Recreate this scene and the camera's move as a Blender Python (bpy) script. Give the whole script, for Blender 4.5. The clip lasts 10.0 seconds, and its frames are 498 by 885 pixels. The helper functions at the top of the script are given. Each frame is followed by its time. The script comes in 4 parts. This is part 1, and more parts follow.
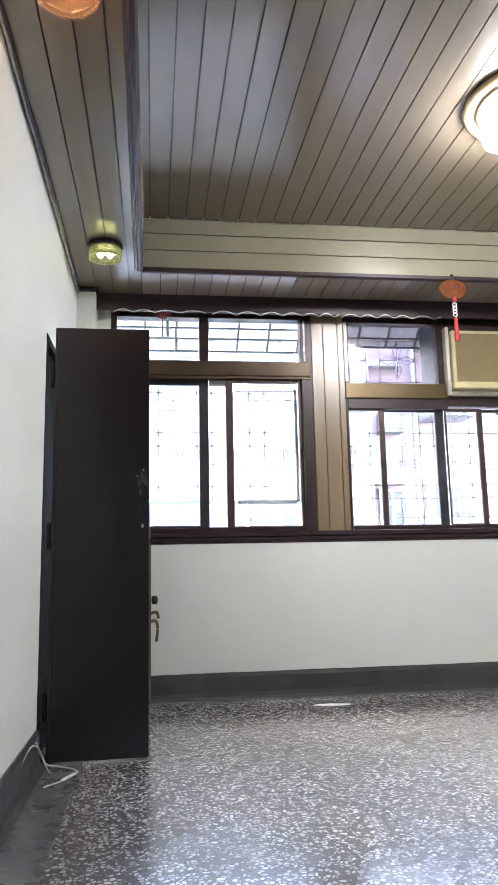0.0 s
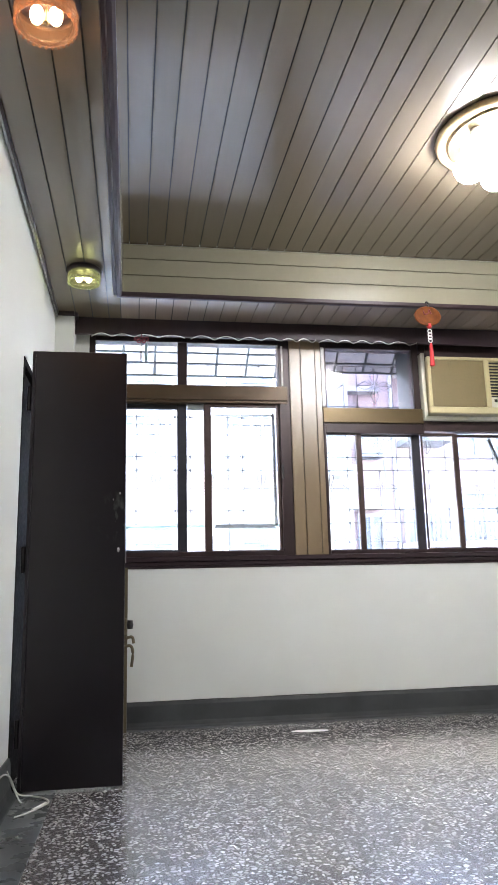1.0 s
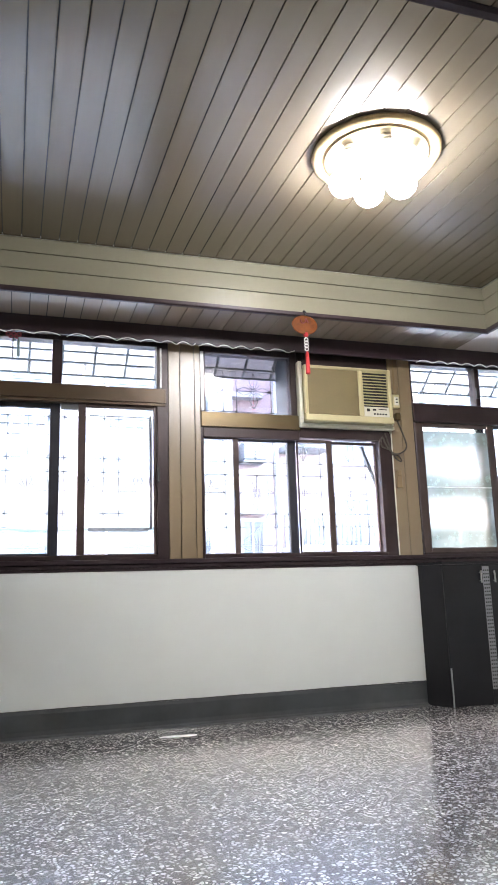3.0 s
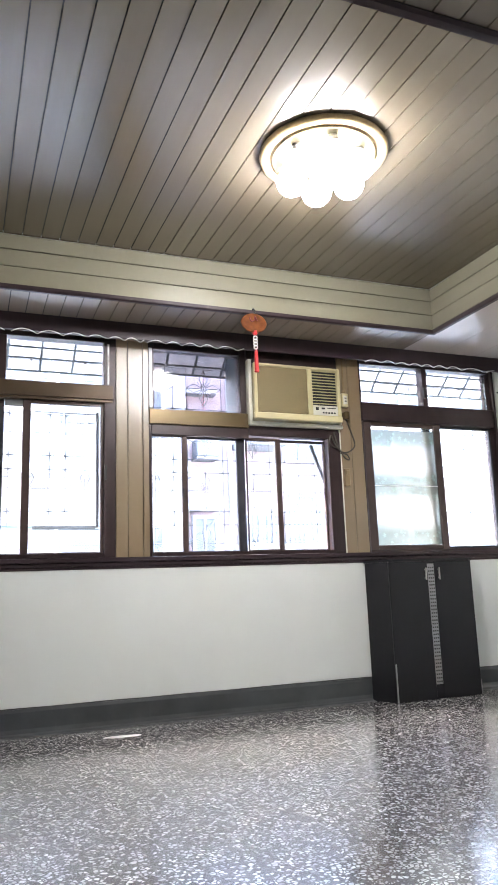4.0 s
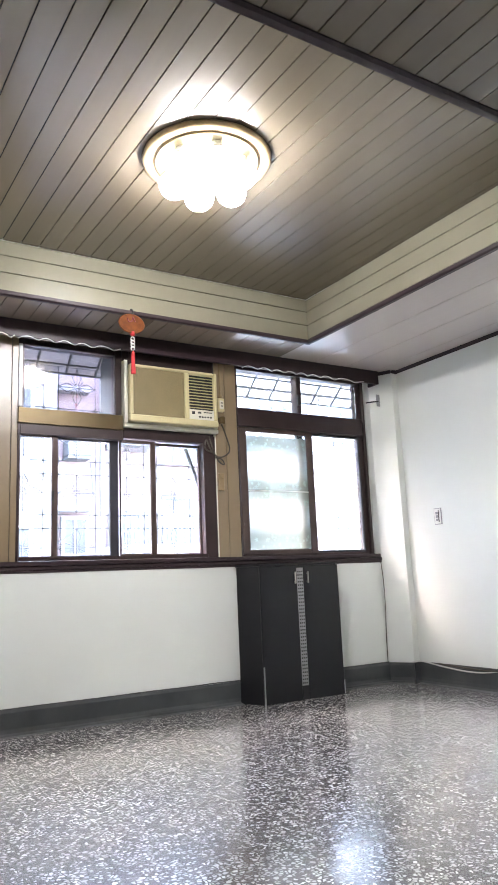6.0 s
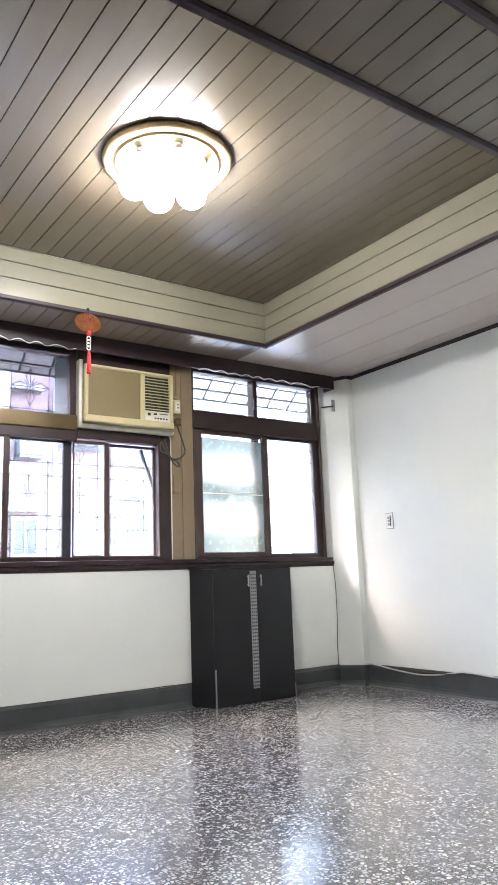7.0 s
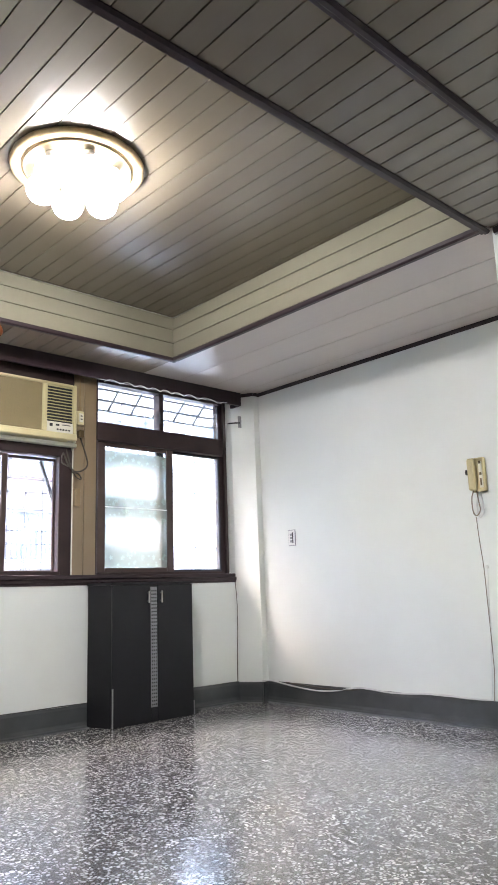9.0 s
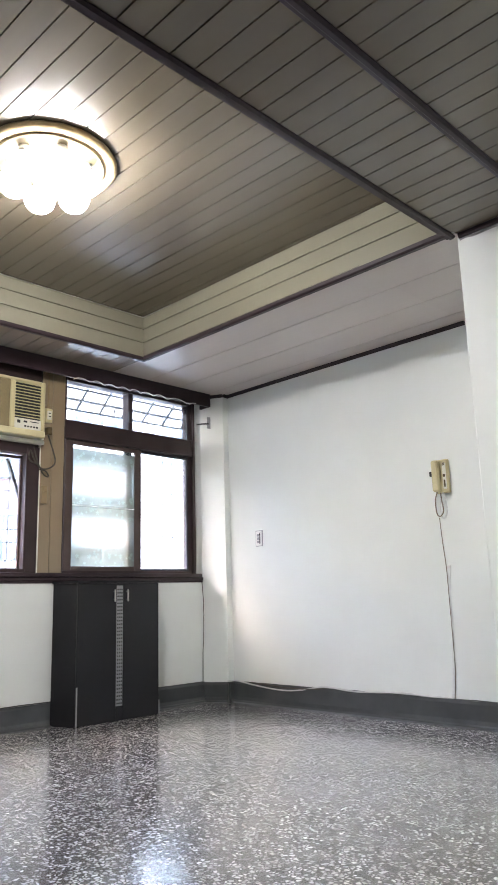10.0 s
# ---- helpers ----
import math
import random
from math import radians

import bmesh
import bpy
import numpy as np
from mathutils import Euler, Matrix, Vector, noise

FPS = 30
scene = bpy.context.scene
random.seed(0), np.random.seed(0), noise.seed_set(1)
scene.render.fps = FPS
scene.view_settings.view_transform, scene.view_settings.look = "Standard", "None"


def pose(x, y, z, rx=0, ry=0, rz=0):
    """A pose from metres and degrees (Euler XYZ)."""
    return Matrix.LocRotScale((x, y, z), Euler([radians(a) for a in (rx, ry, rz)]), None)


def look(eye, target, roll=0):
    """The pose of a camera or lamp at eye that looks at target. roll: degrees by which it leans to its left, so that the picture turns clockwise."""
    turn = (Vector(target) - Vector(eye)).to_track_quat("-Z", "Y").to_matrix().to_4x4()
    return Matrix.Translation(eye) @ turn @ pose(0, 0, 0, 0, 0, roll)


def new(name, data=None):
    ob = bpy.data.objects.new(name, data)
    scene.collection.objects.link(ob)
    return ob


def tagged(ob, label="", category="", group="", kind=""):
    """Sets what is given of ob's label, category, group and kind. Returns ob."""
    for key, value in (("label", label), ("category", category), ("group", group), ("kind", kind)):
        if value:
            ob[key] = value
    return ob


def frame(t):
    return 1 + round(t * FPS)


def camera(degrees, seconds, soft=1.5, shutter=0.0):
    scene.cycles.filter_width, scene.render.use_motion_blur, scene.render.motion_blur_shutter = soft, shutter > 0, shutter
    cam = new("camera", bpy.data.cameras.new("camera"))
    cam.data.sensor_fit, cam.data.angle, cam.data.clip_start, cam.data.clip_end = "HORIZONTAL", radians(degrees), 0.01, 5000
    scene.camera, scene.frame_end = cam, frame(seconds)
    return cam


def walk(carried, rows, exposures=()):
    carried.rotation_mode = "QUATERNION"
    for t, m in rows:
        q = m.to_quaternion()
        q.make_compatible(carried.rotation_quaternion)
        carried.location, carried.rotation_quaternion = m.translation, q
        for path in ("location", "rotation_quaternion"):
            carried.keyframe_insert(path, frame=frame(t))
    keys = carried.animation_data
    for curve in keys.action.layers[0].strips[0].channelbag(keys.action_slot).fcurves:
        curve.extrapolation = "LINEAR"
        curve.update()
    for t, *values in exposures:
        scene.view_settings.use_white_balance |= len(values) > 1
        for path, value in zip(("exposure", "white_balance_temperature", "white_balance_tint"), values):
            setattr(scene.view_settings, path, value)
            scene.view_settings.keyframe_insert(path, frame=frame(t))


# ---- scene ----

EXPO = 6.09
cam = camera(37.94, 10.0, soft=1.6)
PATH = [
    (0.0, -0.125, 0.011, 0.866, 99.59, 1.20, -7.20),
    (0.5, -0.101, -0.000, 0.859, 101.06, 1.10, -8.15),
    (1.0, -0.106, -0.003, 0.855, 101.55, 1.36, -8.70),
    (1.5, -0.091, -0.004, 0.857, 101.74, 1.52, -9.85),
    (2.0, -0.078, 0.004, 0.844, 101.81, 1.29, -11.65),
    (2.5, -0.051, 0.001, 0.847, 101.75, 1.60, -15.25),
    (4.0, 0.041, -0.010, 0.864, 101.23, 2.05, -20.99),
    (4.5, 0.054, -0.019, 0.885, 100.72, 2.46, -24.09),
    (5.0, 0.050, -0.014, 0.888, 100.42, 2.26, -25.58),
    (5.5, 0.055, -0.013, 0.872, 101.07, 2.68, -28.53),
    (6.0, 0.042, 0.009, 0.897, 100.85, 2.44, -31.03),
    (7.5, 0.035, 0.004, 0.902, 101.03, 2.40, -35.91),
    (8.0, 0.052, 0.002, 0.910, 100.98, 2.68, -37.17),
    (8.5, 0.058, 0.014, 0.935, 101.02, 2.16, -39.96),
    (9.0, 0.054, 0.015, 0.913, 101.74, 1.96, -42.26),
    (9.5, 0.070, 0.011, 0.879, 101.95, 1.81, -45.17),
    (10.0, 0.041, -0.009, 0.851, 102.23, 1.65, -44.78),
]
walk(cam, [(t, pose(*p)) for t, *p in PATH], [(0.0, EXPO, 7200, 20), (2.5, EXPO + 0.02, 7200, 20), (5.0, EXPO + 0.10, 7200, 20), (8.0, EXPO + 0.06, 7200, 20), (10.0, EXPO - 0.08, 7200, 20)])

# ---- world and lights ----
world = bpy.data.worlds.new("world")
scene.world = world
world.use_nodes = True
wt = world.node_tree
sky = wt.nodes.new("ShaderNodeTexSky")
sky.sky_type, sky.sun_disc, sky.sun_elevation, sky.sun_rotation = "NISHITA", False, radians(47.5), radians(-58)
sky.air_density, sky.dust_density, sky.ozone_density = 1.0, 1.2, 0.6
wt.links.new(sky.outputs[0], wt.nodes["Background"].inputs[0])
wt.nodes["Background"].inputs[1].default_value = 0.15


def lamp(name, kind, m, energy, color, size=0.1, label="", category="light"):
    data = bpy.data.lights.new(name, kind)
    data.energy, data.color = energy, color
    if kind == "AREA":
        data.shape, data.size, data.size_y = "RECTANGLE", size[0], size[1]
    elif kind == "SUN":
        data.angle = size
    else:
        data.shadow_soft_size = size
    ob = new(name, data)
    ob.matrix_world = m
    return ob


lamp("sun", "SUN", look((-4.8, 7.0, 6.18), (0, 4.0, 0)), 0.016, (1, 0.98, 0.96), radians(16))

# ---- materials ----


class Nodes:
    """A material's node tree with short calls."""

    def __init__(self, name):
        self.mat = bpy.data.materials.new(name)
        self.mat.use_nodes = True
        self.t = self.mat.node_tree
        self.bsdf = self.t.nodes["Principled BSDF"]
        self.out = self.t.nodes["Material Output"]

    def add(self, kind, **values):
        n = self.t.nodes.new(kind)
        for k, v in values.items():
            n.inputs[k].default_value = v
        return n

    def link(self, a, b):
        self.t.links.new(a, b)

    def coords(self, scale=(1, 1, 1)):
        c = self.add("ShaderNodeTexCoord")
        m = self.add("ShaderNodeMapping")
        m.inputs["Scale"].default_value = scale
        self.link(c.outputs["Object"], m.inputs["Vector"])
        return m.outputs["Vector"]

    def ramp(self, fac, stops):
        r = self.add("ShaderNodeValToRGB")
        els = r.color_ramp.elements
        while len(els) < len(stops):
            els.new(0.5)
        for e, (p, c) in zip(els, stops):
            e.position, e.color = p, (*c, 1)
        self.link(fac, r.inputs["Fac"])
        return r.outputs["Color"]

    def noise(self, vec, scale, detail=4.0, rough=0.55):
        n = self.add("ShaderNodeTexNoise", Scale=scale, Detail=detail, Roughness=rough)
        self.link(vec, n.inputs["Vector"])
        return n.outputs["Fac"]

    def mix(self, fac, a, b, mode="MIX"):
        n = self.add("ShaderNodeMix")
        n.data_type, n.blend_type = "RGBA", mode
        for key, v in ((0, fac), (6, a), (7, b)):
            if hasattr(v, "is_linked"):
                self.link(v, n.inputs[key])
            else:
                n.inputs[key].default_value = v if key == 0 else (*v, 1)
        return n.outputs[2]

    def bump(self, height, strength=0.2, distance=0.002):
        b = self.add("ShaderNodeBump", Strength=strength, Distance=distance)
        self.link(height, b.inputs["Height"])
        self.link(b.outputs["Normal"], self.bsdf.inputs["Normal"])

    def set(self, **values):
        for k, v in values.items():
            key = {"color": "Base Color", "rough": "Roughness", "metal": "Metallic", "spec": "Specular IOR Level", "coat": "Coat Weight",
                   "trans": "Transmission Weight", "glow": "Emission Color", "power": "Emission Strength", "ior": "IOR"}[k]
            if hasattr(v, "is_linked"):
                self.link(v, self.bsdf.inputs[key])
            else:
                self.bsdf.inputs[key].default_value = (*v, 1) if isinstance(v, tuple) else v
        return self


def plain(name, color, rough=0.5, metal=0.0, vary=0.12, scale=6.0, bump=0.05, fine=60.0, spec=0.5):
    """Paint, metal or plastic with slight blotches, uneven gloss and a fine relief."""
    n = Nodes(name)
    v = n.coords()
    big = n.noise(v, scale)
    lo = tuple(c * (1 - vary) for c in color)
    hi = tuple(min(1, c * (1 + vary)) for c in color)
    n.set(color=n.ramp(big, [(0.3, lo), (0.7, hi)]), metal=metal, spec=spec)
    small = n.noise(v, fine)
    n.set(rough=n.ramp(small, [(0.3, (rough * 0.85,) * 3), (0.7, (min(1, rough * 1.15),) * 3)]))
    if bump:
        n.bump(small, bump)
    return n.mat


def board_material(name, color, rough, random_amount=0.06, spec=0.5):
    """Faintly grained plastic ceiling boards, each a little different."""
    n = Nodes(name)
    v = n.coords((14, 0.5, 14))
    grain = n.noise(v, 3.0, 3)
    g = n.add("ShaderNodeNewGeometry")
    lo, hi = tuple(c * 0.985 for c in color), tuple(c * 1.015 for c in color)
    base = n.ramp(grain, [(0.3, lo), (0.7, hi)])
    shade = n.ramp(g.outputs["Random Per Island"], [(0, (1 - random_amount,) * 3), (1, (1, 1, 1))])
    n.set(color=n.mix(1.0, base, shade, "MULTIPLY"), rough=n.ramp(grain, [(0.2, (rough * 0.98,) * 3), (0.8, (rough * 1.02,) * 3)]), spec=spec)
    return n.mat


def terrazzo():
    n = Nodes("terrazzo")
    v = n.coords()
    warp = n.add("ShaderNodeTexNoise", Scale=40.0, Detail=2.0)
    n.link(v, warp.inputs["Vector"])
    vec = n.add("ShaderNodeVectorMath")
    vec.operation = "MULTIPLY_ADD"
    vec.inputs[1].default_value = (0.014, 0.014, 0.0)
    n.link(warp.outputs["Color"], vec.inputs[0])
    n.link(v, vec.inputs[2])
    cell = n.add("ShaderNodeTexVoronoi", Scale=59.0, Randomness=1.0)
    n.link(vec.outputs[0], cell.inputs["Vector"])
    edge = n.add("ShaderNodeTexVoronoi", Scale=59.0, Randomness=1.0)
    edge.feature = "DISTANCE_TO_EDGE"
    n.link(vec.outputs[0], edge.inputs["Vector"])
    rnd = n.add("ShaderNodeSeparateColor")
    n.link(cell.outputs["Color"], rnd.inputs[0])
    big = n.noise(v, 1.1, 3)
    chosen = n.add("ShaderNodeMath")
    chosen.operation = "ADD"
    n.link(rnd.outputs[0], chosen.inputs[0])
    drift = n.ramp(big, [(0.3, (0.0,) * 3), (0.7, (0.22,) * 3)])
    n.link(drift, chosen.inputs[1])
    pick = n.ramp(chosen.outputs[0], [(0.42, (0, 0, 0)), (0.44, (1, 1, 1))])
    body = n.ramp(edge.outputs["Distance"], [(0.10, (0, 0, 0)), (0.17, (1, 1, 1))])
    mask = n.mix(1.0, pick, body, "MULTIPLY")
    chip = n.ramp(rnd.outputs[1], [(0.0, (0.40, 0.40, 0.39)), (0.5, (0.60, 0.60, 0.59)), (1.0, (0.80, 0.80, 0.78))])
    fine = n.noise(v, 160.0, 4)
    paste = n.ramp(fine, [(0.3, (0.102, 0.096, 0.097)), (0.7, (0.186, 0.177, 0.178))])
    col = n.mix(mask, paste, chip)
    dirt = n.ramp(n.noise(v, 2.3, 5), [(0.35, (0.80, 0.80, 0.80)), (0.65, (1, 1, 1))])
    n.set(color=n.mix(1.0, col, dirt, "MULTIPLY"))
    wear = n.noise(v, 3.1, 5)
    n.set(rough=n.ramp(wear, [(0.3, (0.14,) * 3), (0.7, (0.26,) * 3)]), spec=1.0)
    n.bsdf.inputs["Coat Weight"].default_value = 0.5
    n.bsdf.inputs["Coat Roughness"].default_value = 0.17
    n.bump(n.noise(v, 14.0, 4), 0.05, 0.003)
    return n.mat


M_WALL = plain("wall_paint", (0.763, 0.79, 0.752), 0.55, vary=0.025, scale=1.5, bump=0.06, fine=90)
M_BASE = plain("baseboard_paint", (0.060, 0.065, 0.068), 0.34, vary=0.22, scale=4, bump=0.03, fine=14)
M_FLOOR = terrazzo()
M_STRIP = plain("cement_border", (0.112, 0.121, 0.123), 0.28, vary=0.35, scale=5, bump=0.03, fine=12)
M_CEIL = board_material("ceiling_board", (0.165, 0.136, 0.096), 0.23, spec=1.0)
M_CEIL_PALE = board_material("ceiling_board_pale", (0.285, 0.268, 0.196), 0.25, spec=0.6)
# Pinkish side boards, their tone raised to include light bounced up from the floor.
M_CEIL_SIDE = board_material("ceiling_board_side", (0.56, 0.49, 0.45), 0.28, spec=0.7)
# Lighter copy of the ceiling board: reflected window and floor light put into the colour.
M_CEIL_EDGE_LIT = board_material("ceiling_board_edge_lit", (0.33, 0.275, 0.23), 0.25, spec=0.7)
M_GAP = plain("joint_shadow_board", (0.03, 0.026, 0.022), 0.7)
M_TRIM = plain("dark_wood_trim", (0.036, 0.022, 0.026), 0.36, vary=0.12, scale=5, bump=0.0, fine=3, spec=0.36)
M_FRAME = plain("brown_aluminium", (0.036, 0.021, 0.021), 0.38, metal=0.2, vary=0.2, scale=5)
M_SASH = plain("brown_sliding_sash", (0.082, 0.055, 0.048), 0.36, metal=0.2, vary=0.18, scale=5)
# Sash set further out, with its blue-grey shade put into the colour.
M_SLATE = plain("shaded_outer_sash", (0.034, 0.036, 0.045), 0.45, metal=0.2, vary=0.2, scale=5)
M_VOID = plain("unlit_doorway_black", (0.006, 0.006, 0.006), 0.8, spec=0.1)
M_BROWN = plain("brown_anodised_rail", (0.085, 0.056, 0.033), 0.36, metal=0.45, vary=0.15, scale=4)
M_TAN = plain("tan_plastic", (0.28, 0.20, 0.11), 0.5)
M_BRONZE = plain("bronze_aluminium", (0.125, 0.088, 0.042), 0.35, metal=0.55, vary=0.15, scale=4)


def door_paint():
    """Black paint, with a blotchy reflection painted pale over the worn area beside the lock."""
    n = Nodes("black_door_paint")
    v = n.coords()
    spot = n.add("ShaderNodeVectorMath")
    spot.operation = "DISTANCE"
    spot.inputs[1].default_value = (-0.178, 3.53, 1.22)
    n.link(v, spot.inputs[0])
    near = n.ramp(spot.outputs["Value"], [(0.02, (1, 1, 1)), (0.13, (0, 0, 0))])
    glint = n.ramp(n.noise(n.coords((1, 1, 0.45)), 22.0, 3), [(0.50, (0, 0, 0)), (0.66, (1, 1, 1))])
    base = n.ramp(n.noise(v, 1.5), [(0.3, (0.0095, 0.006, 0.0095)), (0.7, (0.0105, 0.0068, 0.0104))])
    n.set(color=n.mix(n.mix(1.0, near, glint, "MULTIPLY"), base, (0.15, 0.165, 0.155)), spec=0.5)
    n.set(rough=0.3)
    return n.mat


M_BLACK = door_paint()
M_CAB = plain("black_laminate", (0.0085, 0.0082, 0.0105), 0.40, vary=0.2, scale=3, bump=0.015, spec=0.4)


def glass(name="window_glass", tint=(0.93, 0.96, 0.96), rough=0.02):
    n = Nodes(name)
    clear = n.add("ShaderNodeBsdfTransparent")
    clear.inputs[0].default_value = (*tint, 1)
    shine = n.add("ShaderNodeBsdfGlossy", Roughness=rough)
    fres = n.add("ShaderNodeFresnel", IOR=1.45)
    mix = n.add("ShaderNodeMixShader")
    n.link(fres.outputs[0], mix.inputs[0])
    n.link(clear.outputs[0], mix.inputs[1])
    n.link(shine.outputs[0], mix.inputs[2])
    n.link(mix.outputs[0], n.out.inputs[0])
    return n.mat


M_GLASS = glass()
M_GLASS_GREY = glass("grimy_window_glass", (0.60, 0.60, 0.62), 0.03)

M_CREAM = plain("aged_cream_plastic", (0.56, 0.49, 0.28), 0.42, vary=0.06, scale=5, bump=0.03)
M_CREAM_WOOD = plain("cream_painted_wood", (0.74, 0.73, 0.62), 0.5, vary=0.06)
M_PANEL = plain("control_panel", (0.66, 0.64, 0.55), 0.4, vary=0.03)
M_DARK = plain("dark_plastic", (0.02, 0.02, 0.02), 0.45)
M_STEEL = plain("brushed_steel", (0.55, 0.54, 0.52), 0.32, metal=1.0, fine=120)
M_BRASS = plain("tarnished_brass", (0.17, 0.14, 0.09), 0.42, metal=0.7)
M_GREY = plain("grey_metal_strip", (0.30, 0.30, 0.31), 0.4, metal=0.4)
M_RED = plain("red_thread", (0.55, 0.03, 0.035), 0.7, vary=0.2, scale=40)
M_ORANGE = plain("carved_amber_resin", (0.14, 0.040, 0.010), 0.6, vary=0.3, scale=22, spec=0.15)
M_MAROON = plain("dark_red_knot", (0.16, 0.02, 0.03), 0.6)
M_WHITE = plain("white_plastic", (0.75, 0.75, 0.72), 0.4, vary=0.04)
M_SUN_SPOT = plain("sun_spot_white", (0.86, 0.86, 0.85), 0.35, vary=0.05, scale=14)
M_PLASTER = plain("crumbled_plaster", (0.30, 0.30, 0.29), 0.8, vary=0.5, scale=18, bump=0.3, fine=40)
M_CORD = plain("white_cord", (0.68, 0.68, 0.66), 0.5)
M_CORD_TAN = plain("aged_tan_cord", (0.22, 0.18, 0.14), 0.5)
M_CORD_DARK = plain("grey_cord", (0.075, 0.064, 0.05), 0.5)
M_POST = board_material("tan_board", (0.25, 0.178, 0.100), 0.33, spec=0.9)
M_IRON = plain("painted_iron", (0.05, 0.052, 0.055), 0.5, vary=0.2)
M_TEAL = plain("teal_pole", (0.18, 0.30, 0.31), 0.4)
M_AWNING_BAR = plain("awning_bar", (0.035, 0.052, 0.056), 0.5)
M_SCREEN = plain("grey_screen_frame", (0.22, 0.235, 0.24), 0.4, metal=0.3)
M_LAMP_PLATE = plain("tan_lamp_plate", (0.40, 0.31, 0.19), 0.4)
M_LAMP_RIM = plain("varnished_wood_rim", (0.42, 0.31, 0.17), 0.32, vary=0.2, scale=12)
M_PINK = plain("pink_tile_facade", (0.26, 0.20, 0.202), 0.7, vary=0.08, scale=1.5)
M_PALE = plain("pale_tile_facade", (0.66, 0.66, 0.66), 0.7, vary=0.08, scale=1.5)
M_TRIM_PALE = plain("pale_plaster", (0.29, 0.29, 0.295), 0.7, vary=0.06)
M_FAR_WINDOW = plain("far_window", (0.12, 0.14, 0.155), 0.3)
M_PALE_GREY = plain("pale_grey_facade", (0.31, 0.31, 0.312), 0.7, vary=0.08, scale=1.5)
M_FAR_BOX = plain("far_grey_box", (0.13, 0.14, 0.15), 0.5)
M_STREET = plain("street", (0.32, 0.32, 0.315), 0.8)
M_FLOWER = plain("printed_flower", (0.25, 0.31, 0.28), 0.6)


def perforated():
    """Cream grille sheet with fine holes."""
    n = Nodes("perforated_cream_sheet")
    v = n.coords((1, 0, 1))
    cell = n.add("ShaderNodeTexVoronoi", Scale=175.0, Randomness=0.0)
    n.link(v, cell.inputs["Vector"])
    hole = n.ramp(cell.outputs["Distance"], [(0.28, (0, 0, 0)), (0.36, (1, 1, 1))])
    tone = n.ramp(n.noise(v, 5.0), [(0.3, (0.27, 0.208, 0.098)), (0.7, (0.31, 0.242, 0.116))])
    n.set(color=n.mix(hole, (0.05, 0.038, 0.018), tone), rough=0.5)
    n.bump(hole, 0.3, 0.001)
    return n.mat


def film():
    """Frosted window film: light comes through, shapes don't."""
    n = Nodes("frosted_film")
    through_it = n.add("ShaderNodeBsdfTranslucent")
    front = n.add("ShaderNodeBsdfDiffuse")
    v = n.coords()
    place = n.add("ShaderNodeSeparateXYZ")
    n.link(v, place.inputs[0])
    wave = n.add("ShaderNodeMath")
    wave.operation = "MULTIPLY_ADD"
    wave.inputs[1].default_value, wave.inputs[2].default_value = 1.0, -1.09
    n.link(place.outputs["Z"], wave.inputs[0])
    print_tone, bare = (0.50, 0.525, 0.49), (0.68, 0.685, 0.67)
    band = n.ramp(wave.outputs[0], [(0.05, print_tone), (0.17, print_tone), (0.27, bare), (0.40, bare), (0.47, print_tone), (0.60, print_tone), (0.68, bare), (0.82, bare), (0.90, print_tone)])
    col = n.mix(1.0, band, n.ramp(n.noise(v, 7.0), [(0.3, (0.88, 0.9, 0.9)), (0.7, (1, 1, 1))]), "MULTIPLY")
    n.link(col, through_it.inputs[0])
    n.link(col, front.inputs[0])
    mix = n.add("ShaderNodeMixShader")
    mix.inputs[0].default_value = 0.25
    n.link(through_it.outputs[0], mix.inputs[1])
    n.link(front.outputs[0], mix.inputs[2])
    thin = n.add("ShaderNodeBsdfTransparent")
    n.link(col, thin.inputs[0])
    both = n.add("ShaderNodeMixShader")
    both.inputs[0].default_value = 0.5
    n.link(mix.outputs[0], both.inputs[1])
    n.link(thin.outputs[0], both.inputs[2])
    n.link(both.outputs[0], n.out.inputs[0])
    return n.mat


def awning_sheet(name, tone):
    n = Nodes(name)
    a = n.add("ShaderNodeBsdfTranslucent")
    b = n.add("ShaderNodeBsdfDiffuse")
    v = n.coords()
    col = n.ramp(n.noise(v, 4.0), [(0.3, (tone * 0.84, tone * 0.86, tone * 0.88)), (0.7, (tone * 1.15, tone * 1.17, tone * 1.2))])
    n.link(col, a.inputs[0])
    n.link(col, b.inputs[0])
    mix = n.add("ShaderNodeMixShader")
    mix.inputs[0].default_value = 0.5
    n.link(a.outputs[0], mix.inputs[1])
    n.link(b.outputs[0], mix.inputs[2])
    n.link(mix.outputs[0], n.out.inputs[0])
    return n.mat


def glowing(name, color, power):
    n = Nodes(name)
    n.set(color=tuple(min(0.9, c) for c in color), glow=color, power=power, rough=0.3)
    return n.mat


def coloured_glass(name, color, glow):
    """Pressed glass of a small lamp, lit from within."""
    n = Nodes(name)
    v = n.coords()
    cell = n.add("ShaderNodeTexVoronoi", Scale=70.0)
    n.link(v, cell.inputs["Vector"])
    n.set(color=color, rough=0.06, trans=1.0, ior=1.35, glow=color, power=glow)
    n.bump(cell.outputs["Distance"], 0.6, 0.004)
    return n.mat


